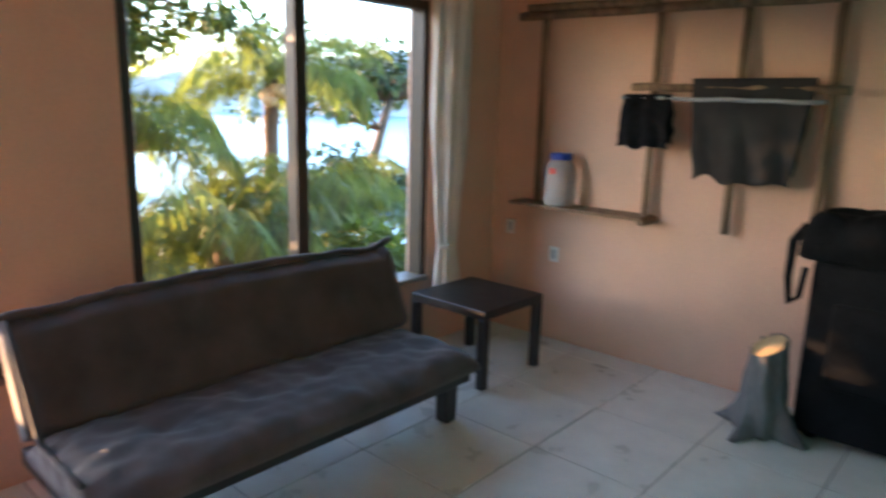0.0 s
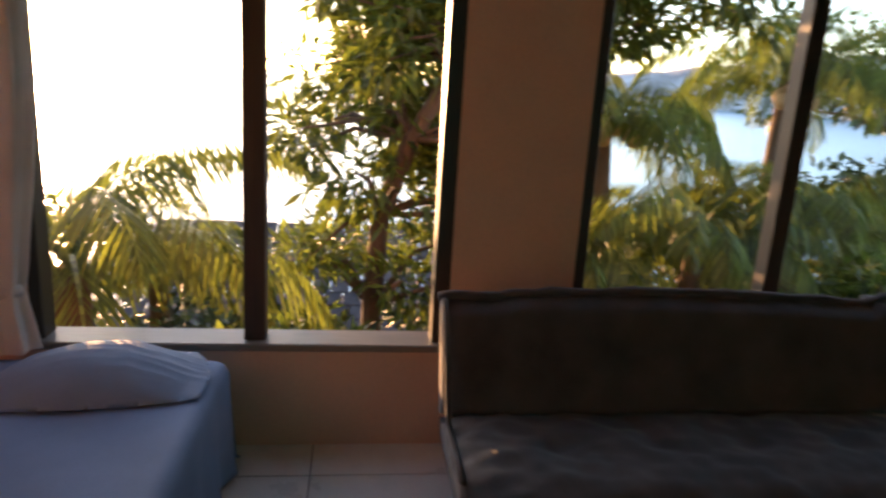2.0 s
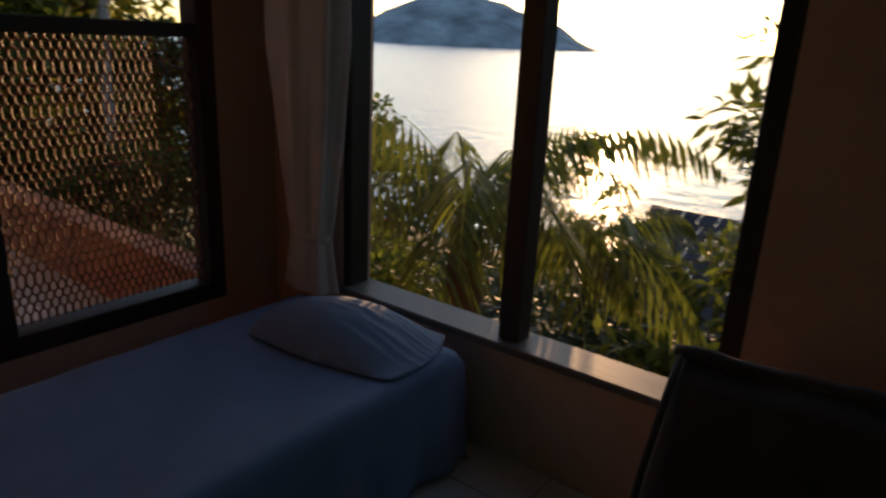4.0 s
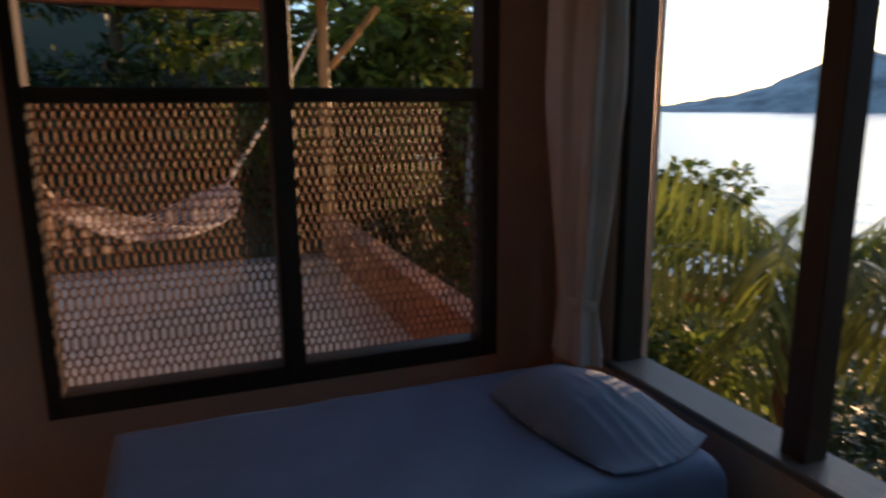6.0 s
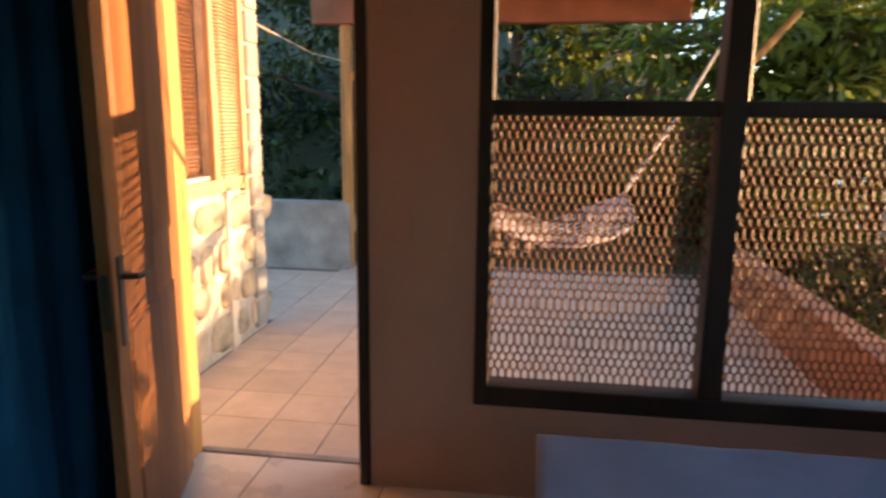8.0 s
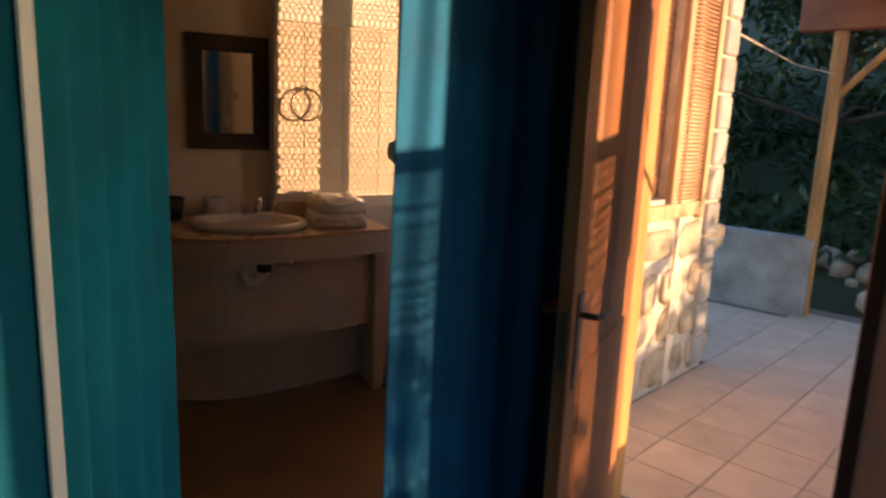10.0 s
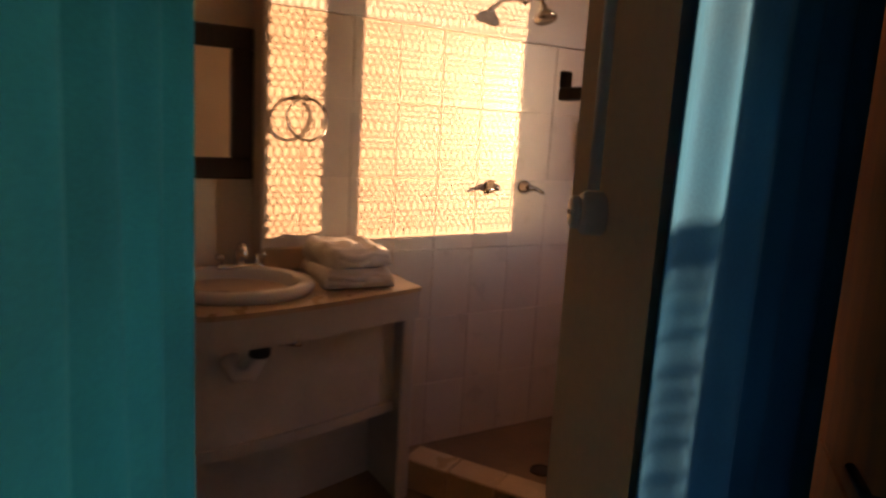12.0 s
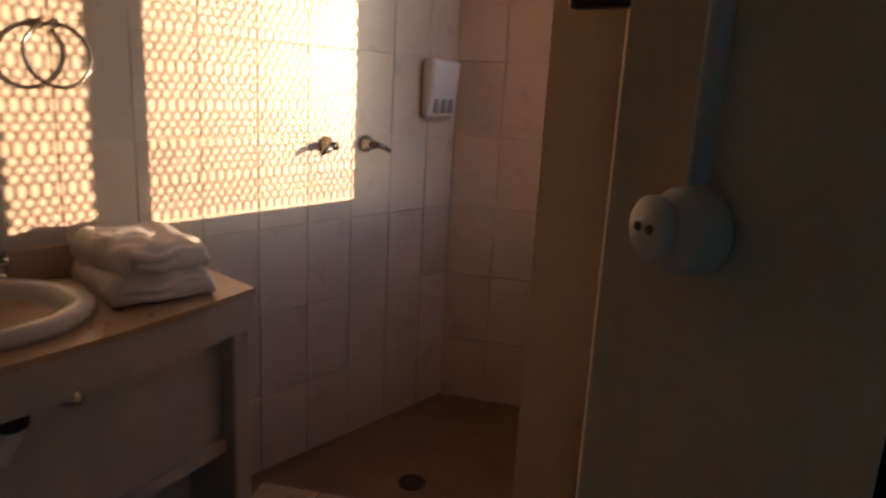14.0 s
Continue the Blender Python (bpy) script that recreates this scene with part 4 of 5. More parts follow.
def hammock():
    h = thing("hammock", "pale cord hammock strung across the porch", "hammock")
    p, q = Vector((-1.0, 0.17, 1.75)), Vector((1.08, 4.0, 2.15))
    e0, e1 = Vector((-0.75, 0.9, 1.06)), Vector((0.10, 2.45, 0.92))
    side = Vector((q.y - p.y, p.x - q.x, 0)).normalized()
    bm = bmesh.new()
    for k in range(19):
        s = (k / 18 - 0.5)
        pts = []
        for i in range(15):
            u = i / 14
            c = e0.lerp(e1, u)
            sag = 4 * u * (1 - u)
            w = 0.30 * sag ** 0.6
            c.z += -0.30 * sag + 0.5 * (s * 2) ** 2 * 0.17 * sag
            pts.append(c + side * (s * 2 * w))
        tube(pts, 0.005, 4, bm, caps=False)
    for i in range(1, 14):
        u = i / 14
        sag = 4 * u * (1 - u)
        w = 0.30 * sag ** 0.6
        pts = []
        for k in range(11):
            s = k / 10 - 0.5
            c = e0.lerp(e1, u)
            c.z += -0.30 * sag + 0.5 * (s * 2) ** 2 * 0.17 * sag
            pts.append(c + side * (s * 2 * w))
        tube(pts, 0.004, 4, bm, caps=False)
    part("net", bm, M_HAM, h, "woven lilac and cream net")
    part("rope", tube([p, e0.lerp(p, 0.5) + Vector((0, 0, -0.03)), e0], 0.012, 6), M_ROPE, h)
    part("rope", tube([e1, e1.lerp(q, 0.5) + Vector((0, 0, -0.05)), q], 0.014, 6), M_ROPE, h)
    for k in range(8):
        u = 0.1 + 0.8 * k / 7
        c = e0.lerp(e1, u)
        sag = 4 * u * (1 - u)
        c.z += -0.30 * sag + 0.085 * sag
        c += side * -0.30 * sag ** 0.6
        part("tassel", tube([c, c + Vector((0.005, 0, -0.10)), c + Vector((0.0, 0, -0.17))], [0.01, 0.014, 0.02], 6), M_ROPE, h, "cream tassel")


hammock()

# ---- outdoors: ground, sea, hills ----
def ground_z(x, y):
    d = max(0.0, x - 2.0)
    n = max(0.0, y - 4.5)
    z = -0.9 - 0.32 * d
    if x < 2.0:
        z = -0.9 + 0.5 * min(1.0, (2.0 - x) / 2.0)
    z += 0.42 * n * (1 if x < 2 else max(0.0, 1 - (x - 2) / 6))
    return max(z, -14.0) + 0.25 * noise.noise(Vector((x * 0.25, y * 0.25, 0)))


bm = bmesh.new()
bmesh.ops.create_grid(bm, x_segments=90, y_segments=90, size=1.0)
for v in bm.verts:
    x = 55 * v.co.x * abs(v.co.x) + 6
    y = 70 * v.co.y * abs(v.co.y)
    v.co = (x, y, ground_z(x, y) if not (-5.2 < x < 1.6 and -5.6 < y < 4.3) else -0.45)
structure("ground", "sloping garden soil below the house", bm, M_GRASS, "ground", smooth=True)
bm = bmesh.new()
bmesh.ops.create_grid(bm, x_segments=2, y_segments=2, size=4500)
sea = structure("water", "bright sea that reaches the horizon", bm, M_SEA, "sea")
sea.location = (0, 0, -11.0)


def hill(name, label, az0, az1, dist, peaks, depth=250):
    """A far ridge between two bearings; peaks: (share along, height)."""
    bm = bmesh.new()
    n = 60
    rows = []
    for i in range(n + 1):
        u = i / n
        a = radians(az0 + u * (az1 - az0))
        h = sum(hh * math.exp(-((u - c) / w) ** 2) for c, hh, w in peaks) * min(1, 9 * u, 9 * (1 - u))
        h += (3 + 0.05 * h) * noise.noise(Vector((u * 22, dist, 0))) * min(1, h / 20)
        row = []
        for k, (f, g) in enumerate(((0, 0), (0.25, 0.45), (0.55, 0.85), (1, 1), (1.6, 0.5), (2.2, 0))):
            r = dist + depth * f
            row.append(bm.verts.new((r * math.cos(a), r * math.sin(a), -12 + max(h, 0) * g * (1 + 0.08 * noise.noise(Vector((u * 30, k, 3)))))))
        rows.append(row)
    for a, b in zip(rows, rows[1:]):
        for k in range(5):
            bm.faces.new((a[k], a[k + 1], b[k + 1], b[k]))
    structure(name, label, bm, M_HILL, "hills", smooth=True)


# both ridges get their haze from the hill colour
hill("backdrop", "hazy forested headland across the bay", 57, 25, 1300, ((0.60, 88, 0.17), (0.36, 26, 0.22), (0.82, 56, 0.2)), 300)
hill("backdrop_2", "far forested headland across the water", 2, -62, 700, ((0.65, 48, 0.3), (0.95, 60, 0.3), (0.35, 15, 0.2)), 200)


# ---- plants ----
def leaf_quads(verts, faces, c, d, up, length, width, droop=0.25):
    """One leaf: two quads folded along the rib."""
    d, up = d.normalized(), up.normalized()
    s = d.cross(up).normalized()
    n = len(verts)
    mid = c + d * length * 0.5 - up * droop * length * 0.15
    tip = c + d * length - up * droop * length * 0.6
    verts += [c, mid + s * width * 0.5, tip, mid - s * width * 0.5]
    faces.append((n, n + 1, n + 2, n + 3))


def blob_leaves(rng, clumps, per, length, width, flat=0.6):
    verts, faces = [], []
    for c, r in clumps:
        c = Vector(c)
        for _ in range(per):
            d = Vector((rng.gauss(0, 1), rng.gauss(0, 1), rng.gauss(0, 1))).normalized()
            p = c + Vector((d.x, d.y, d.z * flat)) * r * (0.35 + 0.65 * rng.random() ** 0.5)
            way = (d + Vector((rng.gauss(0, 0.6), rng.gauss(0, 0.6), rng.gauss(-0.2, 0.5))))
            k = 0.7 + 0.6 * rng.random()
            leaf_quads(verts, faces, p, way, Vector((rng.gauss(0, 0.5), rng.gauss(0, 0.5), 1)), length * k, width * k)
    return verts, faces


def broad_tree(name, label, base, trunk, limbs, clumps, per, material, seed, leaf=(0.16, 0.05), r0=0.14, group=""):
    rng = random.Random(seed)
    t = thing(name, label, "tree", group=group)
    bm = bmesh.new()
    pts = [Vector(base)] + [Vector(p) for p in trunk]
    tube(pts, [r0 * (1 - 0.5 * i / len(pts)) for i in range(len(pts))], 10, bm)
    for c, r in clumps:
        c = Vector(c)
        start = min(pts[1:], key=lambda p: (p - c).length + 0.3 * abs(p.z - c.z))
        mid = start.lerp(c, 0.5) + Vector((rng.uniform(-0.15, 0.15), rng.uniform(-0.15, 0.15), 0.15))
        tube([start, mid, c], [r0 * 0.35, r0 * 0.22, r0 * 0.06], 6, bm)
    part("trunk", bm, M_BARK, t, smooth=True)
    v, f = blob_leaves(rng, clumps, per, *leaf)
    raw("crown", v, f, material, t)
    return t


def frond(verts, faces, base, az, rise, length, rng, leaflets=34, ll=0.42, curl=1.0):
    """A palm frond: a rib that bows over, with leaflets on both sides."""
    h = Vector((math.cos(az), math.sin(az), 0))
    side = Vector((-h.y, h.x, 0))
    p = Vector(base)
    ang = rise
    step = length / leaflets
    for k in range(leaflets):
        u = k / leaflets
        d = h * math.cos(ang) + Vector((0, 0, 1)) * math.sin(ang)
        q = p + d * step
        n = len(verts)
        w = 0.018 * (1 - 0.8 * u)
        verts += [p + side * w, q + side * w, q - side * w, p - side * w]
        faces.append((n, n + 1, n + 2, n + 3))
        if u > 0.12:
            span = ll * math.sin(math.pi * min(1, 0.25 + 0.78 * u)) ** 0.7
            for s in (-1, 1):
                out = (side * s * 0.85 + d * 0.55 + Vector((0, 0, -0.45 - 0.4 * rng.random()))).normalized()
                leaf_quads(verts, faces, p, out, Vector((0, 0, 1)), span * (0.85 + 0.3 * rng.random()), 0.035, 0.7)
        p = q
        ang -= curl * (2.4 / leaflets) * (0.6 + 0.8 * u)


def palm(label, base, height, fronds, length, seed, lean=(0, 0), r=0.11, rise=(0.2, 1.25)):
    rng = random.Random(seed)
    t = thing("palm_tree", label, "palm", group="palms")
    b = Vector(base)
    top = b + Vector((lean[0], lean[1], height))
    pts = [b.lerp(top, k / 8) + Vector((lean[0], lean[1], 0)) * (-0.25 * math.sin(math.pi * k / 8)) for k in range(9)]
    bm = tube(pts, [r * (1.25 - 0.4 * k / 8) * (1 + 0.06 * (k % 2)) for k in range(9)], 10)
    part("trunk", bm, M_BARK, t, smooth=True)
    v, f = [], []
    for k in range(fronds):
        frond(v, f, top, 2 * math.pi * (k + 0.5 * rng.random()) / fronds * 1.0 + (k % 3) * 0.4, rng.uniform(*rise), length * rng.uniform(0.8, 1.1), rng)
    raw("crown", v, f, M_PALM, t)
    return t


def shrub(label, centre, size, count, per, material, seed, leaf=(0.12, 0.05), flowers=0):
    rng = random.Random(seed)
    s = thing("shrub", label, "shrub", group="garden shrubs")
    clumps = [((centre[0] + rng.uniform(-1, 1) * size[0], centre[1] + rng.uniform(-1, 1) * size[1], centre[2] + rng.uniform(-0.9, 0.9) * size[2]), 0.35 * rng.uniform(0.7, 1.3)) for _ in range(count)]
    bm = bmesh.new()
    g = ground_z(centre[0], centre[1])
    for c, r in clumps[: max(4, count // 2)]:
        tube([(centre[0] + 0.3 * (c[0] - centre[0]), centre[1] + 0.3 * (c[1] - centre[1]), min(g, c[2] - 0.3) - 0.1), ((c[0] + centre[0]) / 2, (c[1] + centre[1]) / 2, (c[2] + g) / 2), c], [0.03, 0.02, 0.008], 5, bm)
    part("stem", bm, M_BARK, s)
    v, f = blob_leaves(rng, clumps, per, *leaf)
    raw("foliage", v, f, material, s)
    for k in range(flowers):
        c, r = clumps[k % len(clumps)]
        bm = bmesh.new()
        o = Vector(c) + Vector((rng.uniform(-0.3, 0.2), rng.uniform(-0.3, 0.3), 0.3))
        for a in range(5):
            d = Vector((math.cos(a * 1.257), math.sin(a * 1.257), 0.5))
            p1 = [bm.verts.new(q) for q in (o, o + d * 0.04 + Vector((-d.y, d.x, 0)) * 0.03, o + d * 0.085, o + d * 0.04 - Vector((-d.y, d.x, 0)) * 0.03)]
            bm.faces.new(p1)
        part("flower", bm, M_FLOWER, s, "red hibiscus flower")
    return s


palm("young palm with arching fronds outside the sunny window", (3.0, 0.1, ground_z(3.0, 0.1) - 0.1), 1.5, 19, 2.1, 3, r=0.13, rise=(0.45, 1.35))
palm("small palm further down the garden", (5.6, 0.3, ground_z(5.6, 0.3) - 0.1), 1.9, 14, 1.5, 4, rise=(0.3, 1.3))
palm("tall palm in front of the bay", (6.3, -6.6, ground_z(6.3, -6.6) - 0.1), 4.2, 32, 2.2, 5, lean=(0.2, -0.2))
palm("palm with pale sunlit fronds", (6.2, -4.6, ground_z(6.2, -4.6) - 0.1), 3.6, 28, 2.0, 6, lean=(-0.1, 0.2))
palm("low palm below the futon window", (4.6, -4.9, ground_z(4.6, -4.9) - 0.1), 2.0, 18, 1.7, 7)
palm("low palm below the futon window", (5.0, -6.2, ground_z(5.0, -6.2) - 0.1), 2.2, 18, 1.8, 8)
palm("low palm below the futon window", (4.9, -3.6, ground_z(4.9, -3.6) - 0.1), 1.9, 16, 1.6, 9)
palm("drooping palm in front of the bay", (5.8, -5.5, ground_z(5.8, -5.5) - 0.1), 2.2, 18, 1.7, 10)
palm("drooping palm in front of the bay", (6.1, -7.7, ground_z(6.1, -7.7) - 0.1), 2.3, 18, 1.7, 11)
shrub("sunlit shrubs between the palms", (6.4, -7.0, -0.7), (1.0, 1.9, 0.4), 26, 150, M_SUNLEAF, 61, (0.18, 0.06))

rng = random.Random(21)
mango = []
for _ in range(74):
    y = rng.uniform(-3.3, -0.95)
    mango.append(((4.9 + rng.uniform(-0.7, 1.3), y, rng.uniform(-0.3, 2.7)), rng.uniform(0.26, 0.46)))
for _ in range(40):
    mango.append(((5.9 + rng.uniform(-0.5, 0.8), rng.uniform(-3.4, -1.5), rng.uniform(0.9, 2.9)), rng.uniform(0.3, 0.5)))
for _ in range(26):
    mango.append(((4.9 + rng.uniform(-0.7, 0.9), rng.uniform(-5.2, -3.3), rng.uniform(1.95, 3.4)), rng.uniform(0.26, 0.45)))
broad_tree("mango_tree", "leafy tree with a leaning dark trunk outside the sunny window", (4.9, -1.85, ground_z(4.9, -1.85) - 0.2),
           [(4.85, -1.85, -0.6), (4.8, -1.9, 0.3), (4.75, -2.15, 1.0), (4.85, -2.55, 1.7), (5.0, -2.9, 2.5), (5.1, -3.2, 3.4)], [], mango, 120, M_LEAF, 22, (0.19, 0.055), 0.10)

rng = random.Random(31)
almond = [((8.8 + rng.uniform(-1.2, 2.2), -11.2 + rng.uniform(-2.8, 2.0), 1.75 + rng.uniform(-0.35, 0.85)), rng.uniform(0.45, 0.8)) for _ in range(26)]
almond += [((8.0 + rng.uniform(-0.9, 0.9), -9.6 + rng.uniform(-0.9, 0.6), 0.2 + rng.uniform(-0.35, 0.4)), rng.uniform(0.35, 0.6)) for _ in range(12)]
broad_tree("almond_tree", "spreading shore tree with tiers of foliage over the bay", (8.6, -10.6, ground_z(8.6, -10.6) - 0.2),
           [(8.6, -10.6, -1.2), (8.5, -10.4, 0.2), (8.6, -10.8, 1.0), (8.8, -11.2, 1.6)], [], almond, 120, M_DARKLEAF, 32, (0.20, 0.10), 0.14)
rng = random.Random(41)
sg = [((5.9 + rng.uniform(-0.9, 0.6), 4.5 + rng.uniform(-0.8, 0.8), 0.2 + rng.uniform(-0.5, 0.55)), rng.uniform(0.25, 0.4)) for _ in range(26)]
broad_tree("shore_tree", "round-leaved tree in front of the sea", (6.2, 4.8, ground_z(6.2, 4.8) - 0.3), [(6.15, 4.7, -1.0), (6.0, 4.6, -0.4), (5.9, 4.5, 0.1)], [], sg, 90, M_LEAF, 42, (0.13, 0.10), 0.09)

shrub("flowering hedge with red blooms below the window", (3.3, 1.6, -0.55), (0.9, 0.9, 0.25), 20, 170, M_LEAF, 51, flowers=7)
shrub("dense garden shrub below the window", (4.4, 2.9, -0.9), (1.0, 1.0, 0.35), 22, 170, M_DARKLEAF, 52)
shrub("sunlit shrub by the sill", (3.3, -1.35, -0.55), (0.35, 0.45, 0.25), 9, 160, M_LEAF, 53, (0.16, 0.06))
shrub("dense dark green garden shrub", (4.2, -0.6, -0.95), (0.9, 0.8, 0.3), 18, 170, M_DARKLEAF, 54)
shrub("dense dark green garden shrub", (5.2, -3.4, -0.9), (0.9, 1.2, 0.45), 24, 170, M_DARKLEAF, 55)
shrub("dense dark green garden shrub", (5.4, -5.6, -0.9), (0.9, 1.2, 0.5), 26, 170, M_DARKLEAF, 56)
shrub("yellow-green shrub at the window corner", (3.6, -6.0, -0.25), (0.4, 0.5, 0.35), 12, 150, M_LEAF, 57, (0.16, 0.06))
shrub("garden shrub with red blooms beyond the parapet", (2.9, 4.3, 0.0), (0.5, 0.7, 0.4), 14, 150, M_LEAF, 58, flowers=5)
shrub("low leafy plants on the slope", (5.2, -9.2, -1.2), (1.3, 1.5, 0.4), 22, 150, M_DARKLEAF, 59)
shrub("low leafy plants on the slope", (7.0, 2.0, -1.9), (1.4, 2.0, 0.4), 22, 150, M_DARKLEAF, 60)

# trees to the right carry the sunlight in their yellow-green leaf colour
for k, (x, y, z, m, n) in enumerate(((-3.4, 8.2, 3.4, M_DARKLEAF, 30), (-1.0, 9.4, 3.8, M_DARKLEAF, 34), (1.2, 9.0, 3.4, M_SUNLEAF, 40), (3.2, 7.6, 2.6, M_SUNLEAF, 40), (-5.6, 7.2, 3.0, M_DARKLEAF, 26), (4.3, 6.3, 0.9, M_DARKLEAF, 34), (2.6, 6.9, 1.2, M_LEAF, 34), (2.8, 6.7, 2.3, M_SUNLEAF, 34), (3.5, 6.4, 1.2, M_SUNLEAF, 34))):
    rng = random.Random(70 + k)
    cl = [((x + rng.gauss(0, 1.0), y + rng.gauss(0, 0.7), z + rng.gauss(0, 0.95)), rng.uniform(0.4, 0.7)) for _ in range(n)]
    if m == M_SUNLEAF:
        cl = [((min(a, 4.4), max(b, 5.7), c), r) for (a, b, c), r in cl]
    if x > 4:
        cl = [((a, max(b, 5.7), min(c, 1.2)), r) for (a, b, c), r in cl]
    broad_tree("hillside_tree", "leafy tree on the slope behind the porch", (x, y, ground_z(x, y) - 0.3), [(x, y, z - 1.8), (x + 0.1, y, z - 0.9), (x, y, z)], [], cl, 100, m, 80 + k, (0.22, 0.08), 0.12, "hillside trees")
tl = thing("leaning_trunk", "pale grey leaning tree trunk beyond the porch", "tree", tube([(3.2, 5.3, ground_z(3.2, 5.3) - 0.2), (3.25, 5.35, 0.9), (3.4, 5.5, 2.0), (3.75, 5.7, 3.4)], [0.07, 0.06, 0.055, 0.04], 10), M_CONC, smooth=True)
rng = random.Random(91)
for k in range(26):
    bm = bmesh.new()
    bmesh.ops.create_icosphere(bm, subdivisions=2, radius=1.0)
    x, y = rng.uniform(-5.2, -2.0), rng.uniform(4.2, 6.2)
    r = rng.uniform(0.06, 0.2)
    for v in bm.verts:
        v.co = v.co * r * (1 + 0.35 * noise.noise(v.co * 1.7 + Vector((k, 0, 0)))) + Vector((x, y, ground_z(x, y) + 0.3 * r))
    thing("rubble_stone", "loose grey stone on the slope behind the porch", "stone", bm, M_STONE, group="rubble stones", smooth=True)


# undergrowth over the whole slope
rng = random.Random(95)
cl = []
for _ in range(640):
    x, y = rng.uniform(2.3, 22), rng.uniform(-17, 10)
    if x > 6 and rng.random() < 0.3:
        continue
    cl.append(((x, y, ground_z(x, y) + rng.uniform(0.05, 0.45)), rng.uniform(0.3, 0.6)))
for _ in range(150):
    x, y = rng.uniform(-6, 4.5), rng.uniform(5.6, 11)
    cl.append(((x, y, ground_z(x, y) + rng.uniform(0.0, 0.3)), rng.uniform(0.25, 0.5)))
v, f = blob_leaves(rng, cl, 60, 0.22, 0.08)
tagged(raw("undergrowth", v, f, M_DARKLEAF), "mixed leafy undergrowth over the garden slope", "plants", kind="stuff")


# dry yellow fronds and fruit stalks on the tall palms
for x, y, z in ((6.45, -6.75, 1.9), (6.1, -4.5, 1.4)):
    d = thing("coconut_cluster", "cluster of yellow coconuts under a palm crown", "coconuts", group="coconuts")
    for k in range(7):
        bm = bmesh.new()
        bmesh.ops.create_icosphere(bm, subdivisions=2, radius=0.10)
        bmesh.ops.translate(bm, verts=bm.verts, vec=(x - 0.22 + 0.12 * math.cos(k * 0.9), y + 0.18 * math.sin(k * 0.9), z - 0.25 - 0.06 * (k % 3)))
        part("coconut", bm, M_PALE, d, smooth=True)


def hut_roof():
    h = thing("hut", "neighbouring hut with a dark thatch roof down the slope", "hut")
    part("wall", box((9.0, -3.6, -7), (12.5, 1.6, -3.2)), M_CONC, h)
    rf = part("roof", box((8.4, -4.0, -3.22), (13.0, 2.0, -3.2)), M_ROOF, h)
    me = mesh_of("shingle", box((-0.19, -0.155, 0), (0.19, 0.155, 0.04), 0.006), M_ROOF)
    for i in range(12):
        for j in range(18):
            o = new("shingle", me)
            o.parent = rf
            x = 8.5 + i * 0.33
            o.matrix_local = pose(x, -3.8 + j * 0.335 + 0.12 * (i % 2), -3.0 + 0.40 * (x - 8.5), 0, -20, 0)


hut_roof()

# ---- tiles and stones ----
def tiles(parent, name, me, places):
    for m in places:
        o = new(name, me)
        o.parent = parent
        o.matrix_local = m


TX, TY = 0.535, 0.566
me = mesh_of("tile", box((0.003, 0.003, -0.012), (TX - 0.003, TY - 0.003, 0.0), 0.0015), M_FLOOR)
x0, y0 = 0.015 - 3 * TX, -3.78 - 2 * TY
edge = []
for i in range(-1, 6):
    for j in range(-1, 10):
        x, y = x0 + i * TX, y0 + j * TY
        if x > WEST_IN and x + TX < W_IN and y > BACK and y + TY < 0.14:
            tiles(floor, "tile", me, [pose(x, y, 0)])
            continue
        lo = (max(x, WEST_IN) + 0.003, max(y, BACK) + 0.003, -0.012)
        hi = (min(x + TX, W_IN) - 0.003, min(y + TY, 0.148) - 0.003, 0.0)
        if hi[0] > lo[0] + 0.02 and hi[1] > lo[1] + 0.02:
            edge.append((lo, hi))
for lo, hi in edge:
    part("tile", box(lo, hi, 0.0015), M_FLOOR, floor)

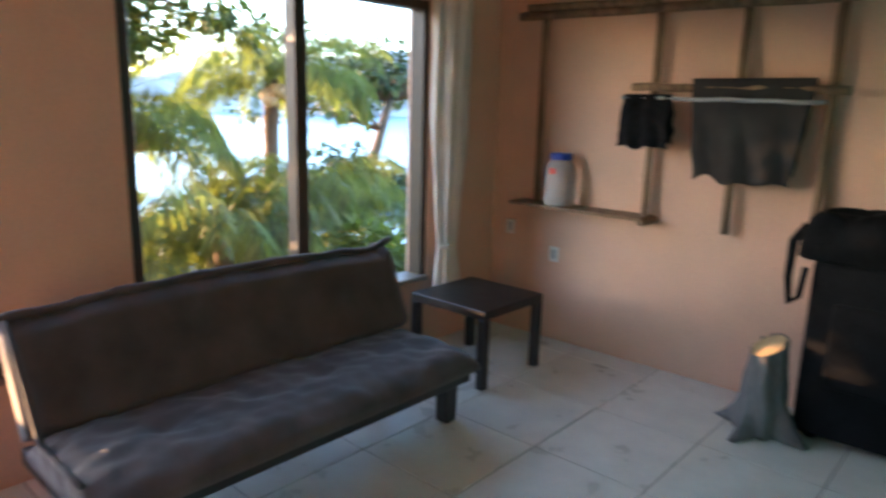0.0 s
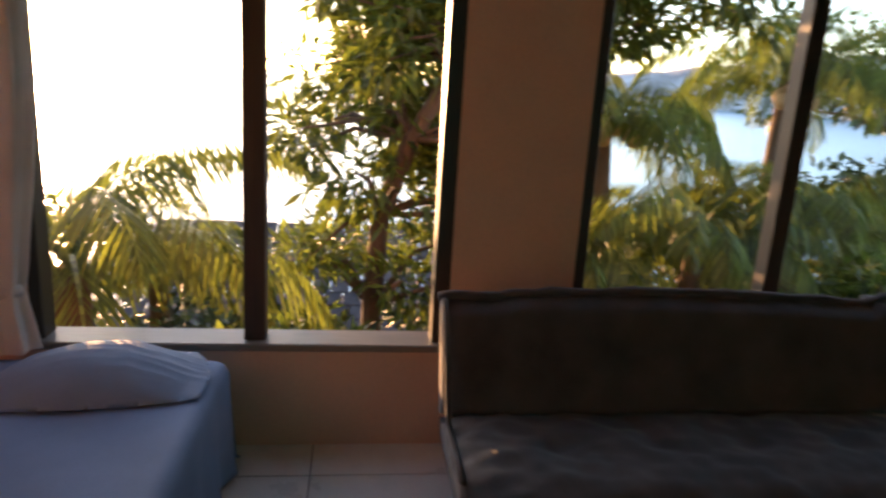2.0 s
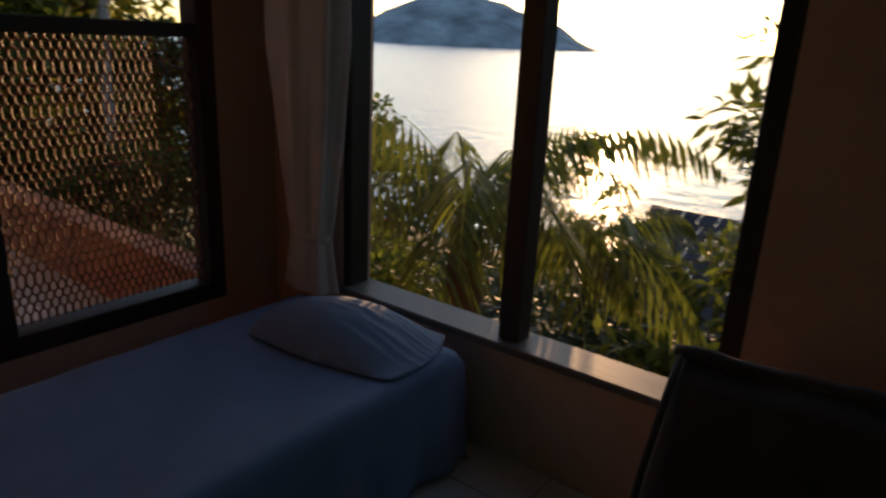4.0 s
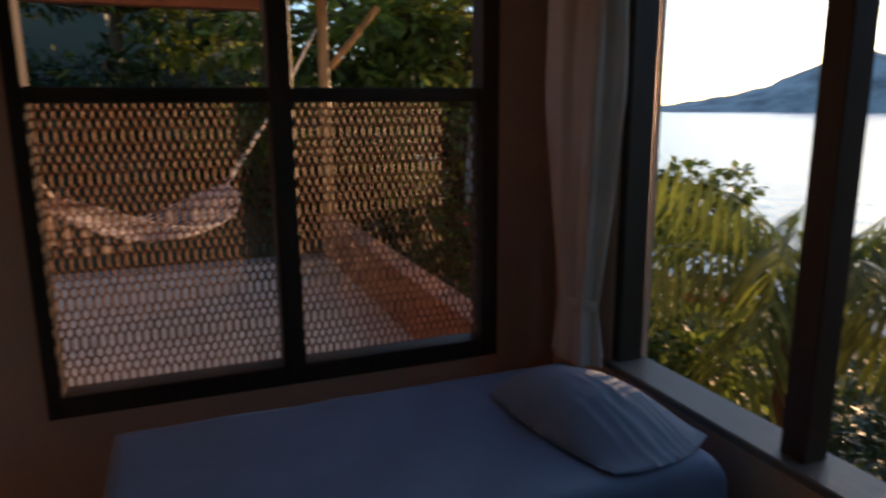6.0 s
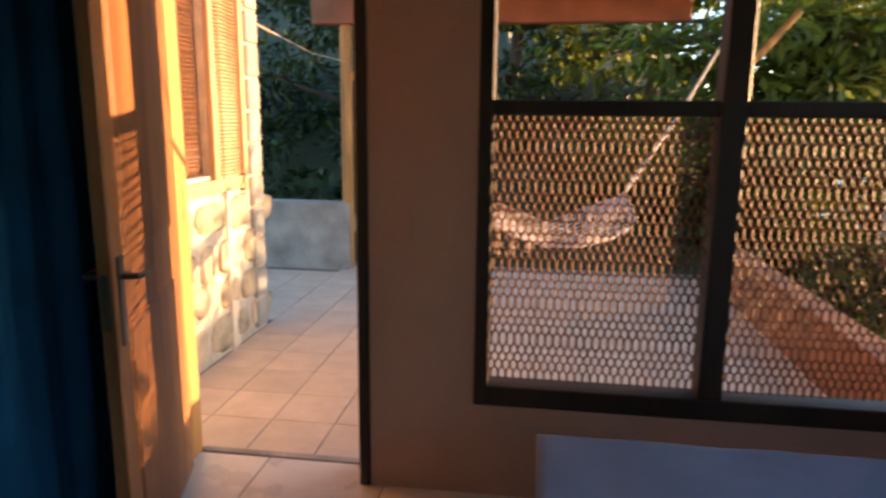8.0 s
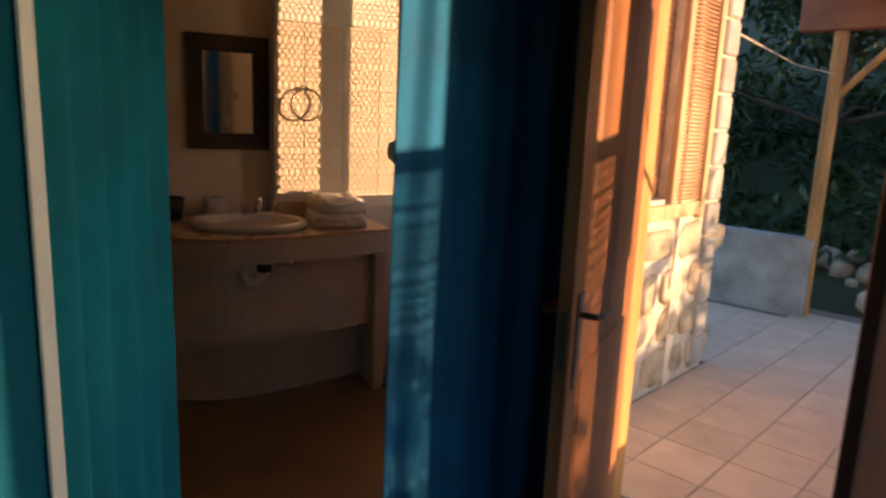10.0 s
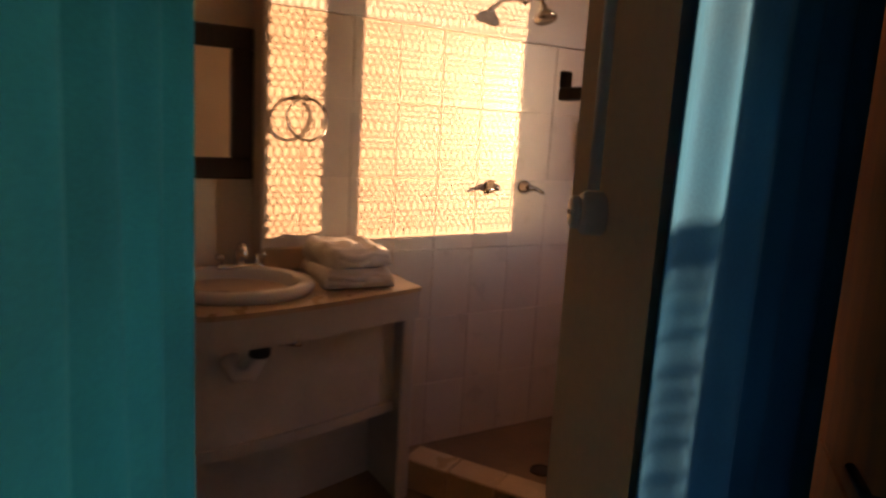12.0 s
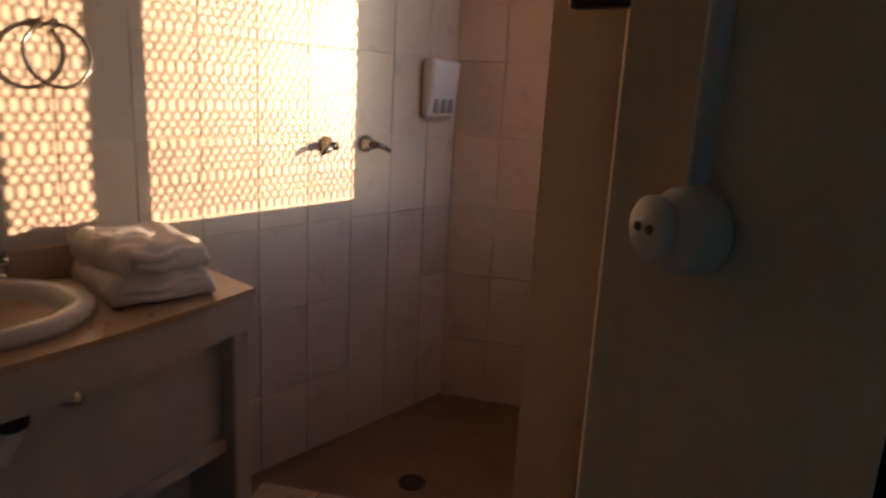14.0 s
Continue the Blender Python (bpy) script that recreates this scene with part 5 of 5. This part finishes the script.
PT = 0.315
me = mesh_of("tile", box((0.003, 0.003, -0.02), (PT - 0.003, PT - 0.003, -0.006), 0.002), M_PORCH)
tiles(porch, "tile", me, [pose(-2.36 + i * PT, 0.20 + j * PT, 0) for i in range(11) for j in range(12)] + [pose(-2.36 - (i + 1) * PT, 0.20 + j * PT, 0) for i in range(6) for j in range(6, 11)])

# wall tiles of the bathroom
WT, HT = 0.2035, 0.3105
me = mesh_of("tile", box((0, 0.0012, 0.0012), (0.008, WT - 0.0012, HT - 0.0012), 0.001), M_WTILE)
zt = 0.993 - 3 * HT
tiles(ring_wall, "tile", me, [pose(BX, 0.758 - 4 * WT + j * WT, zt + i * HT) for j in range(8) for i in range(6)])
part("tile_strip", box((BX, -0.208, zt), (BX + 0.008, 0.758 - 4 * WT - 0.002, zt + 6 * HT), 0.001), M_WTILE, ring_wall)
part("plaster_band", box((BX, -0.208, zt + 6 * HT + 0.002), (BX + 0.012, BY - 0.002, TOP - 0.002), 0.002), M_CERAM_BAND, ring_wall, "white painted band above the tiles")
me2 = mesh_of("tile", box((0.0012, -0.008, 0.0012), (WT - 0.0012, 0, HT - 0.0012), 0.001), M_WTILE)
tiles(end_wall, "tile", me2, [pose(0.012 + i * WT, 0, zt + j * HT) for i in range(3) for j in range(6)])

# stones of the outer wall
rng = random.Random(101)
for j in range(4):
    y = 0.17 + 0.05 * (j % 2)
    while y < 1.86:
        w = rng.uniform(0.20, 0.42)
        z = 0.03 + j * 0.232 + rng.uniform(-0.02, 0.02)
        bm = bmesh.new()
        bmesh.ops.create_icosphere(bm, subdivisions=2, radius=1.0)
        hgt = rng.uniform(0.085, 0.118)
        for v in bm.verts:
            c = v.co.copy()
            k = 1 + 0.30 * noise.noise(c * 1.3 + Vector((y * 9, z * 9, 0)))
            sq = [math.copysign(abs(t) ** 0.65, t) for t in c]
            v.co = (-2.372 + 0.016 * sq[0] * k, y + w / 2 + sq[1] * k * w * 0.46, z + 0.115 + sq[2] * k * hgt)
        part("stone", bm, M_STONE, stone_wall, smooth=True)
        y += w
for z in [0.02 + 0.21 * k for k in range(12)]:
    part("quoin", box((-2.40, 1.80, z), (-2.345, 1.975, z + 0.195), 0.012), M_CONC, stone_wall)
